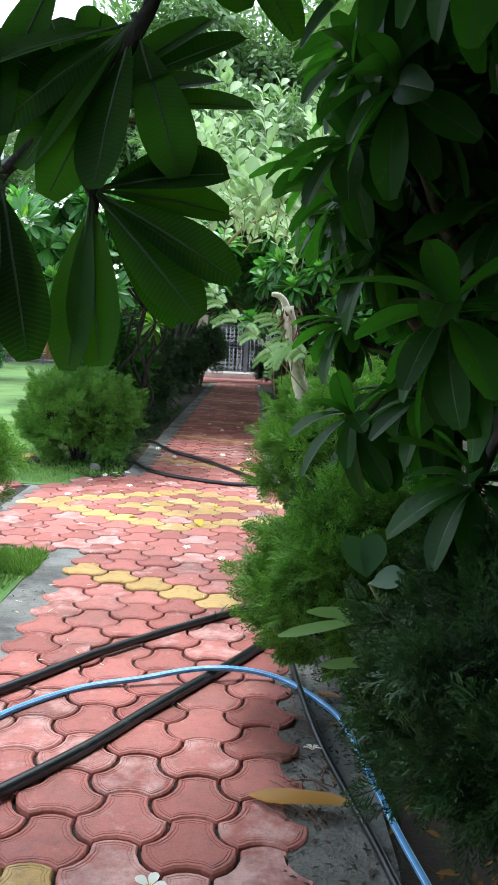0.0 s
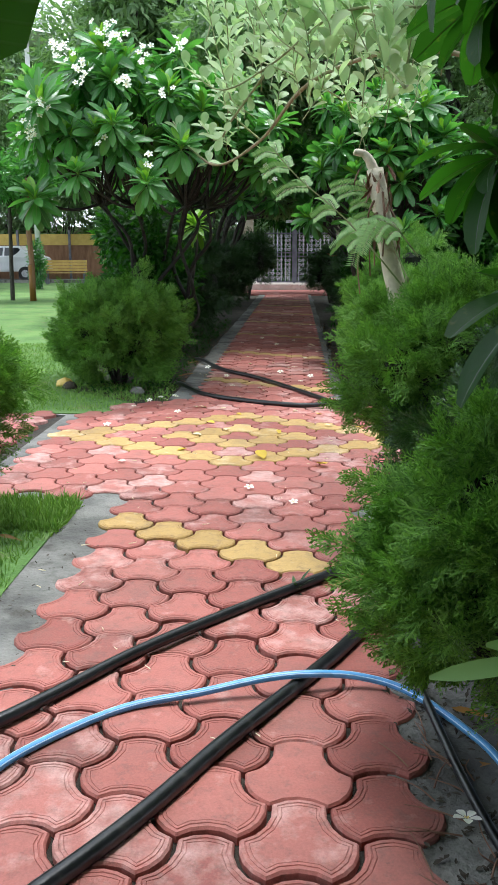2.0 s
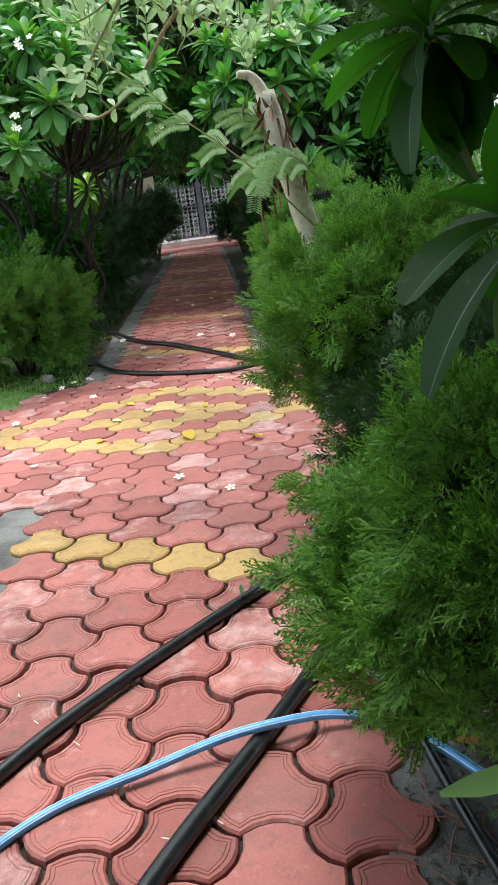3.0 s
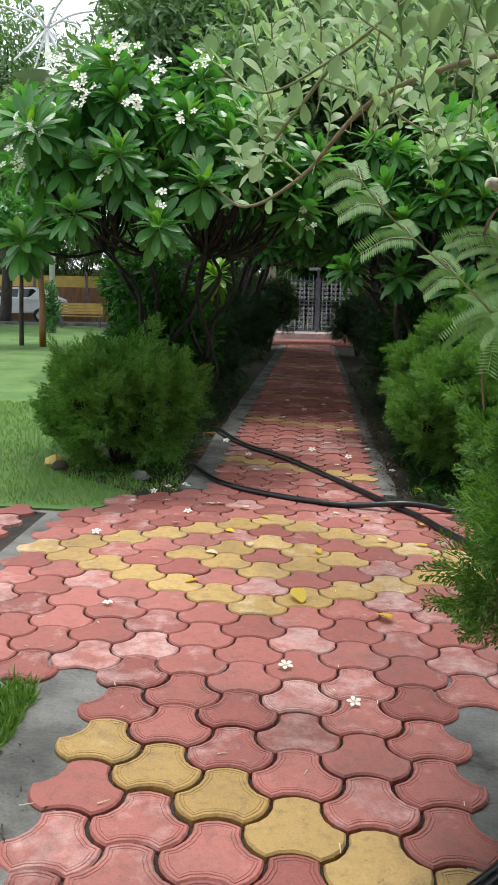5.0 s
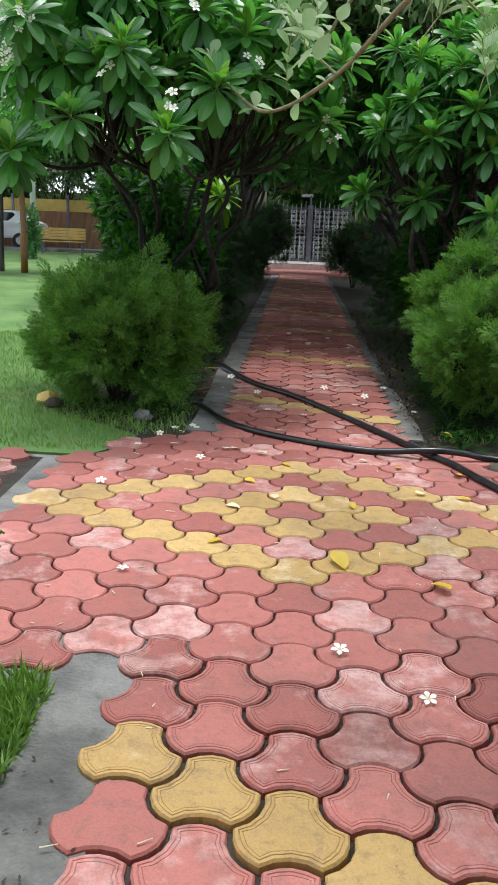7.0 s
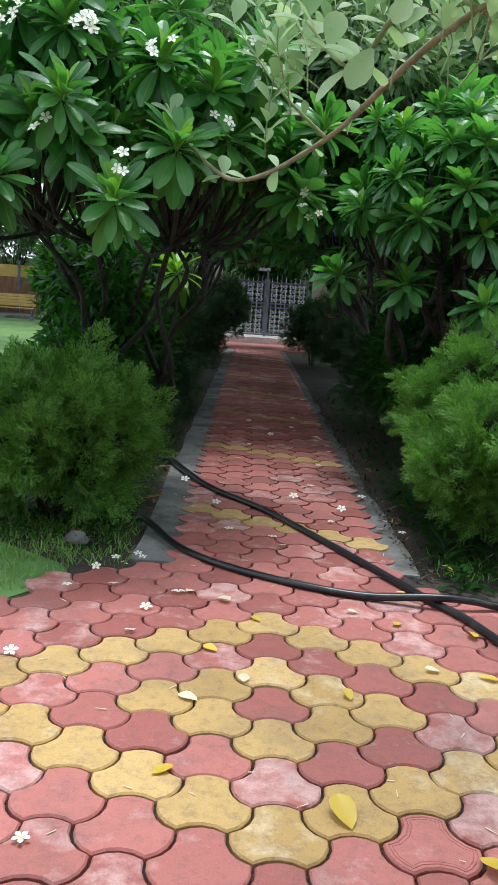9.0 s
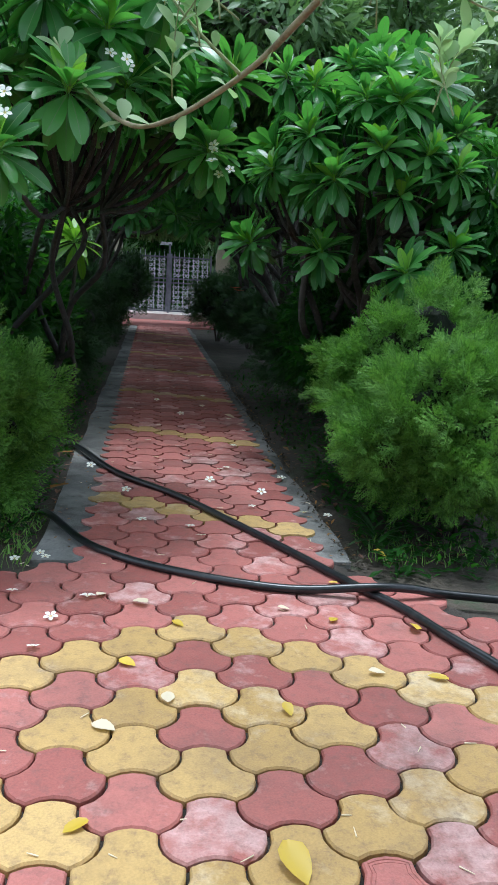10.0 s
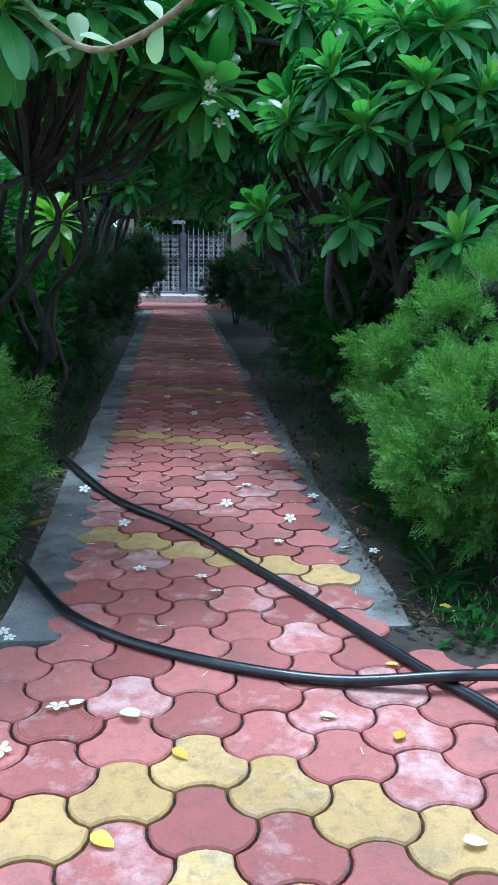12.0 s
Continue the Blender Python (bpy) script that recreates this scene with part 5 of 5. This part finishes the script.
def spoke_lamp():
    top = thing("lamp_mast", -8.2, 22.0, -0.03, "white steel mast with radiating arms", "lamp post")
    top.matrix_basis = top.matrix_basis @ Matrix.Scale(1.33, 4)
    v, f = tube(np.array([(0, 0, 0), (0, 0, 7.7)]), 0.07, 0.05, 10)
    child("pole", tri_mesh("pole", v, f, m_white, smooth=True), top)
    for k in range(6):
        a = radians(60 * k + 12)
        d = np.array((math.cos(a), math.sin(a), 0))
        v, f = tube(smooth_line([(0, 0, 6.9), d * 0.6 + (0, 0, 7.25), d * 1.4 + (0, 0, 7.40)], 4), 0.03, 0.02, 6)
        child("arm", tri_mesh("arm", v, f, m_white), top)
        v, f = tube(np.array([np.array((0, 0, 6.9)), d * 0.75 + (0, 0, 6.2)]), 0.03, 0.02, 6)
        child("strut", tri_mesh("strut", v, f, m_white), top)
    bm = bmesh.new()
    bmesh.ops.create_cone(bm, cap_ends=True, segments=6, radius1=0.85, radius2=0.15, depth=0.22, matrix=pose(0, 0, 5.95))
    part("canopy", bm, m_white, top, "pale sheet canopy")


spoke_lamp()
for k in range(9):
    p = thing("fence_post", -22 + 2.4 * k, 32.4, -0.03, "dark fence post before the yellow wall", "fence post", "fence posts")
    part("shaft", box(-0.05, 0.05, -0.05, 0.05, 0, 2.2, bevel=0.008), m_iron_dark, p)
tagged(part("wall_3", box(-24, -5, 32.7, 32.95, -0.1, 1.5), m_post, None), "low brown stained wall behind the bench", "wall", kind="structure")
tagged(part("trim_8", box(-24, -5, 32.66, 32.99, 1.5, 2.0), m_yellow_paint, None), "yellow-painted band along the top of the wall", "trim", kind="structure")
leafy_tree(-8.2, 21.8, (-8.2, 21.9, 1.0), (0.32, 0.32, 1.0), 1500, 0.12, "green creeper round the foot of the mast", m_plum, 0.02, seed=97, name="creeper", category="plant")


# ---- litter and small plants on the ground ----
def on_ground_flower(x, y, size=0.042, tilt=0.0):
    ob = tagged(new("fallen_flower", FLOWER), "fallen white plumeria flower on the pavers", "flower", "fallen flowers")
    ob.matrix_basis = turned(x, y, 0.012, (tilt, rng.normal(0, 0.25), 1.0), rng.uniform(0, 6.28), size)
    return ob


for x, y in [(-0.52, 0.75), (0.31, 3.20), (0.36, 3.24), (0.63, 4.64), (-0.09, 4.77), (0.14, -1.26), (0.37, -1.50), (-0.63, -0.76), (0.52, 2.63), (-0.12, 3.5), (-0.65, 1.45), (-0.62, 1.40), (-0.75, 1.37),
             (-0.82, 1.22), (0.10, 1.75), (-0.20, 2.0), (-0.9, 0.95), (-0.95, 0.25), (0.35, 5.9), (0.1, 7.2), (0.45, 8.3), (0.5, 8.45), (0.62, 8.4), (0.70, 2.2), (0.83, 2.15), (-0.3, 2.6), (0.05, 1.9), (-0.55, 0.5),
             (0.75, -3.75), (-0.7, 1.0), (-0.4, 0.95), (0.70, 3.0), (0.68, 3.6), (-0.35, 5.6), (0.22, 2.9), (-0.18, 4.1), (0.48, 4.0), (0.55, 5.2), (0.12, 5.4), (0.4, 6.6), (-0.1, 6.2), (0.58, 7.0), (0.2, 8.9), (-0.2, 7.8), (0.05, 3.9), (0.42, 2.3), (0.3, 10.5), (0.1, 12.0), (-0.55, 3.2)]:
    on_ground_flower(x, y, rng.uniform(0.022, 0.033))

litter_meshes = {}
for key, m, w in (("yellow", m_fallen, 0.62), ("pale", m_pale_leaf, 0.66), ("dry", m_dry, 0.34)):
    v, f = leaf_shape(w, -0.10, 0.35, 5, 2.2, 0.02)
    litter_meshes[key] = tri_mesh("leaf", v, f, m, smooth=True)


def fallen(kind, x, y, size, label, z=0.006):
    ob = tagged(new("fallen_leaf", litter_meshes[kind]), label, "leaf", "fallen leaves")
    ob.matrix_basis = turned(x, y, z, (rng.normal(0, 0.08), rng.normal(0, 0.08), 1.0), rng.uniform(0, 6.28), size)


for x, y, s in [(-0.03, 0.68, 0.06), (-0.20, 0.37, 0.07), (0.19, -0.64, 0.12), (0.57, 0.77, 0.06), (0.86, 0.72, 0.08), (0.78, 0.30, 0.07), (0.27, 0.05, 0.06), (0.50, -0.72, 0.10), (0.62, 1.15, 0.04), (0.93, 1.55, 0.06), (0.98, 1.50, 0.07), (-0.35, -0.45, 0.07)]:
    fallen("yellow", x, y, s, "small fallen yellow leaf on the pavers")
for x, y, s in [(-0.10, 0.20, 0.07), (0.64, 0.32, 0.06), (-0.33, 1.0, 0.06), (-0.22, 0.93, 0.08), (-0.25, -0.02, 0.08), (0.40, 0.85, 0.05), (0.62, 5.3, 0.12)]:
    fallen("pale", x, y, s, "bleached fallen petal on the pavers")
on_ground_flower(0.305, -4.46, 0.042)
long_leaf = tagged(new("fallen_leaf", litter_meshes["dry"]), "long yellow-brown fallen leaf on the border", "leaf", "fallen leaves")
long_leaf.matrix_basis = Matrix.Translation((0.54, -4.04, 0.012)) @ Matrix.Rotation(radians(-104), 4, "Z") @ Matrix.Scale(0.29, 4)
for x, y, s in [(0.72, 3.4, 0.12), (0.9, 3.9, 0.12), (0.95, 2.9, 0.15), (-0.78, 2.6, 0.15), (-0.95, 1.75, 0.12), (0.8, -3.3, 0.1), (-0.77, -2.1, 0.12), (0.3, 6.4, 0.08), (-0.8, 3.6, 0.1)]:
    fallen("dry", x, y, s, "dry brown fallen leaf at the path's edge")

twigs = []
for k in range(90):
    x, y, a = rng.uniform(-0.9, 0.85), rng.uniform(-3.5, 6.0), rng.uniform(0, 6.28)
    q = rng.uniform(0.015, 0.04)
    twigs.append(tube(np.array([(x, y, 0.004), (x + q * math.cos(a), y + q * math.sin(a), 0.006)]), 0.0022, 0.0012, 4))
v, f = join(twigs)
tagged(new("petal_scraps", tri_mesh("petal_scraps", v, f, m_pale_leaf)), "tiny pale petal scraps scattered on the pavers", "litter", kind="stuff")

stalks = []
for k in range(34):
    x, y, a, q = rng.uniform(0.64, 0.80), rng.uniform(-4.3, -3.4), rng.normal(2.3, 0.5), rng.uniform(0.05, 0.14)
    tip = np.array((x + q * math.cos(a), y + q * math.sin(a), 0.012))
    stalks.append(tube(smooth_line([(x, y, 0.002), ((x + tip[0]) / 2 + rng.normal(0, 0.008), (y + tip[1]) / 2, 0.012), tip], 4), 0.0025, 0.001, 4))
v, f = join(stalks)
tagged(new("dry_stalks", tri_mesh("dry_stalks", v, f, m_withered)), "dry dark grass stalks lying on the near border", "litter", kind="stuff")

GRASS = (np.array([(-0.06, 0, 0), (0.06, 0, 0), (-0.045, 0.55, 0.06), (0.045, 0.55, 0.06), (0, 1.0, 0.2)]), np.array([(0, 1, 3), (0, 3, 2), (2, 3, 4)]))


def grass(name, places, size, label):
    n = len(places)
    d = np.stack([rng.normal(0, 0.5, n), rng.normal(0, 0.5, n), np.ones(n)], axis=1)
    pos = np.column_stack([places, np.full(n, -0.02)])
    v, f = scatter(GRASS, pos, frames(d, rng.normal(0, 1, (n, 3))), rng.uniform(0.5, 1.2, n) * size)
    return tagged(new(name, tri_mesh(name, v, f, m_grass)), label, "grass", kind="stuff")


n = 26000
p = np.column_stack([rng.uniform(-3.6, -0.95, n), rng.uniform(0.85, 5.5, n)])
p = p[(p[:, 1] > 0.85 + (p[:, 0] + 1.16) * 1.2) & (p[:, 0] < -0.95 - 0.35 * np.maximum(0, p[:, 1] - 1.4))]
grass("grass_far", p, 0.045, "short lawn grass blades")
n = 16000
p = np.column_stack([rng.uniform(-1.9, -0.66, n), rng.uniform(-4.6, -1.50, n)])
p = p[(p[:, 0] < -0.70 + 0.03 * np.sin(p[:, 1] * 9)) & ((p[:, 1] < -1.7) | (p[:, 0] < -0.85))]
grass("grass_near", p, 0.055, "short lawn grass blades beside the cement border")
p = np.column_stack([rng.uniform(-1.2, -0.67, 4500), rng.uniform(-1.95, -1.47, 4500)])
p = p[p[:, 1] < -1.50 - 0.9 * (p[:, 0] + 0.72) * (p[:, 0] > -0.78)]
grass("grass_tuft", p, 0.075, "long grass tuft on the lawn corner")
p = np.column_stack([rng.uniform(0.90, 1.6, 260), rng.uniform(1.42, 1.9, 260)])
grass("grass_edge", p, 0.05, "thin weedy grass along the soil edge")
p = np.column_stack([rng.uniform(-1.6, -0.7, 900), rng.uniform(1.3, 2.2, 900)])
grass("grass_under_bush", p, 0.06, "thin grass under the bush")

COVER = leaf_shape(0.5, 0.2, 0.2, 2)


def ground_cover(name, x0, x1, y0, y1, n, size, material, label, rise=0.07):
    pos = np.column_stack([rng.uniform(x0, x1, n), rng.uniform(y0, y1, n), rng.uniform(-0.04, rise, n) ** 1.0])
    d = np.stack([rng.normal(0, 1, n), rng.normal(0, 1, n), rng.normal(0.2, 0.3, n)], axis=1)
    v, f = scatter(COVER, pos, frames(d), rng.uniform(0.5, 1.3, n) * size)
    return tagged(new(name, tri_mesh(name, v, f, material)), label, "undergrowth", kind="stuff")


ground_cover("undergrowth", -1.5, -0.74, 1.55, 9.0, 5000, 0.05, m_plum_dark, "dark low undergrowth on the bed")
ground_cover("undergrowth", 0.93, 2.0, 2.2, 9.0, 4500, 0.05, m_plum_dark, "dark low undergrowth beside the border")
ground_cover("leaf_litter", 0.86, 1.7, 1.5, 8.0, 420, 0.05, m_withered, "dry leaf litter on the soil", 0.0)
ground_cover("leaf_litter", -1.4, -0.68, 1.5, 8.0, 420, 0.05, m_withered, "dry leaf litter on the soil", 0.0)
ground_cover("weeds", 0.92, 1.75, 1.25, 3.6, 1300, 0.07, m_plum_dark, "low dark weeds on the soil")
ground_cover("soil_crumbs", 0.755, 0.87, 1.35, 9.0, 1600, 0.034, m_soil, "dark soil crumbs spilt on the cement border", 0.006)
ground_cover("leaf_litter", 0.70, 0.86, 1.5, 9.0, 420, 0.028, m_dry, "dry leaf scraps on the cement border", 0.0)
ground_cover("leaf_litter", -0.70, -0.50, 1.5, 9.0, 260, 0.026, m_dry, "dry leaf scraps on the cement border", 0.0)
ground_cover("soil_crumbs", 0.64, 0.98, -5.4, -2.2, 2600, 0.022, m_soil, "dark soil crumbs spilt along the near border", 0.004)
ground_cover("soil_crumbs", -0.72, -0.44, -5.0, -1.8, 700, 0.016, m_soil, "dark soil crumbs along the lawn border", 0.004)
ground_cover("leaf_litter", 0.82, 1.5, -5.2, -2.0, 400, 0.05, m_dry, "dry leaf litter under the hedge", 0.0)

for x, y, s, lab in [(1.02, 1.82, 0.22, "spiky green rosette plant at the soil edge"), (0.38, -2.52, 0.10, "small weed growing between pavers")]:
    top = thing("small_plant", x, y, -0.02, lab, "plant")
    k = 16
    e, a = rng.uniform(0.2, 1.2, k), rng.uniform(0, 6.28, k)
    d = np.stack([np.cos(e) * np.cos(a), np.cos(e) * np.sin(a), np.sin(e)], axis=1)
    v, f = scatter(leaf_shape(0.14, 0.35, 0.3, 4), np.zeros((k, 3)), frames(d), rng.uniform(0.6, 1.1, k) * s)
    child("foliage", tri_mesh("foliage", v, f, m_thuja_dark), top)

for x, y, s, m, lab in [(-1.74, 2.0, 0.085, m_yellow_paint, "yellow-painted edging stone under the bush"), (-1.66, 1.86, 0.07, m_soil, "dark earthy stone under the bush"), (-1.0, 1.62, 0.07, m_concrete, "flat grey stone in the soil")]:
    bm = bmesh.new()
    bmesh.ops.create_icosphere(bm, subdivisions=2, radius=1.0)
    for v in bm.verts:
        q = 1 + 0.25 * noise.noise(v.co * 1.7 + Vector((x * 5, y, 0)))
        v.co = Vector((v.co.x * s * q, v.co.y * s * 0.7 * q, max(-0.3, v.co.z) * s * 0.7 * q + 0.01))
    me = bpy.data.meshes.new("edging_stone")
    bm.to_mesh(me)
    bm.free()
    me.materials.append(m)
    ob = tagged(new("edging_stone", me), lab, "stone")
    ob.matrix_basis = pose(x, y, 0.0)

for x, y, z in [(0.95, 9.2, 1.15), (0.99, 9.1, 1.12), (1.25, 9.0, 1.18)]:
    top = thing("red_blossom", x, y, z, "small scarlet blossom on a dark shrub", "flower", "scarlet blossoms")
    child("petals", bpy.data.meshes["flower"].copy(), top, Matrix.Scale(0.07, 4))
    top.children[0].data.materials[0] = m_scarlet

def young_plumeria():
    """A slender young plumeria: one bent stem with a bright whorl on top."""
    top = thing("young_plumeria", -0.98, 4.0, -0.03, "young plumeria with a bent stem and bright leaves", "plant")
    v, f = tube(smooth_line([(0, 0, 0), (0.10, 0.03, 0.32), (0.24, 0.06, 0.55), (0.17, 0.08, 0.85), (0.22, 0.10, 1.25), (0.22, 0.10, 1.50)], 6), 0.020, 0.012, 8, 0.06)
    child("stem", tri_mesh("stem", v, f, m_bark, smooth=True), top, label="bent grey stem")
    me = tri_mesh("leaf", *RIBBED[:2], [m_plum_young, m_rib], RIBBED[2].astype(int), True)
    for p, q, k in zip(*whorl(20, 6, 31)):
        child("leaf", me, top, Matrix.Translation((0.22, 0.10, 1.52)) @ Matrix.Scale(0.25, 4) @ Matrix.Translation(tuple(p)) @ Matrix(q.tolist()).to_4x4() @ Matrix.Scale(k, 4))


young_plumeria()


def sprout():
    """A young milkweed in the hedge with round leaves and two long strap leaves."""
    top = thing("milkweed_sprout", 1.05, -3.98, -0.03, "young milkweed with round blue-green leaves in the hedge", "plant")
    here = np.array((1.05, -3.98, -0.03))
    v, f = tube(smooth_line([(0, 0, 0), (-0.03, -0.02, 0.4), (-0.20, -0.08, 0.70)], 5), 0.008, 0.005, 6)
    child("stem", tri_mesh("stem", v, f, m_stem), top)
    round_leaf = paddle_leaf(0.62, 0.08, 0.2, 7, 0.5)
    for base, tip, shape in (((0.84, -4.07, 0.69), (0.78, -4.07, 0.80), round_leaf), ((0.84, -4.07, 0.69), (0.86, -4.06, 0.81), round_leaf), ((0.85, -4.07, 0.67), (0.93, -4.12, 0.72), round_leaf),
                             ((0.84, -4.05, 0.56), (0.60, -4.03, 0.50), leaf_shape(0.14, 0.1, 0.3, 6)), ((0.88, -4.08, 0.58), (0.68, -4.1, 0.60), leaf_shape(0.18, 0.1, 0.3, 6)),
                             ((0.92, -3.95, 0.40), (0.74, -3.99, 0.40), leaf_shape(0.2, 0.1, 0.3, 6))):
        base, tip = np.array(base), np.array(tip)
        d = (tip - base)[None]
        v, f = scatter(shape, base[None] - here, frames(d, np.array([[0.1, -0.8, 0.6]])), np.linalg.norm(d, axis=1))
        child("leaf", tri_mesh("leaf", v, f, m_sprout if shape is round_leaf else m_frond, smooth=True), top)


sprout()

# ---- the pavers ----
lay_tiles()
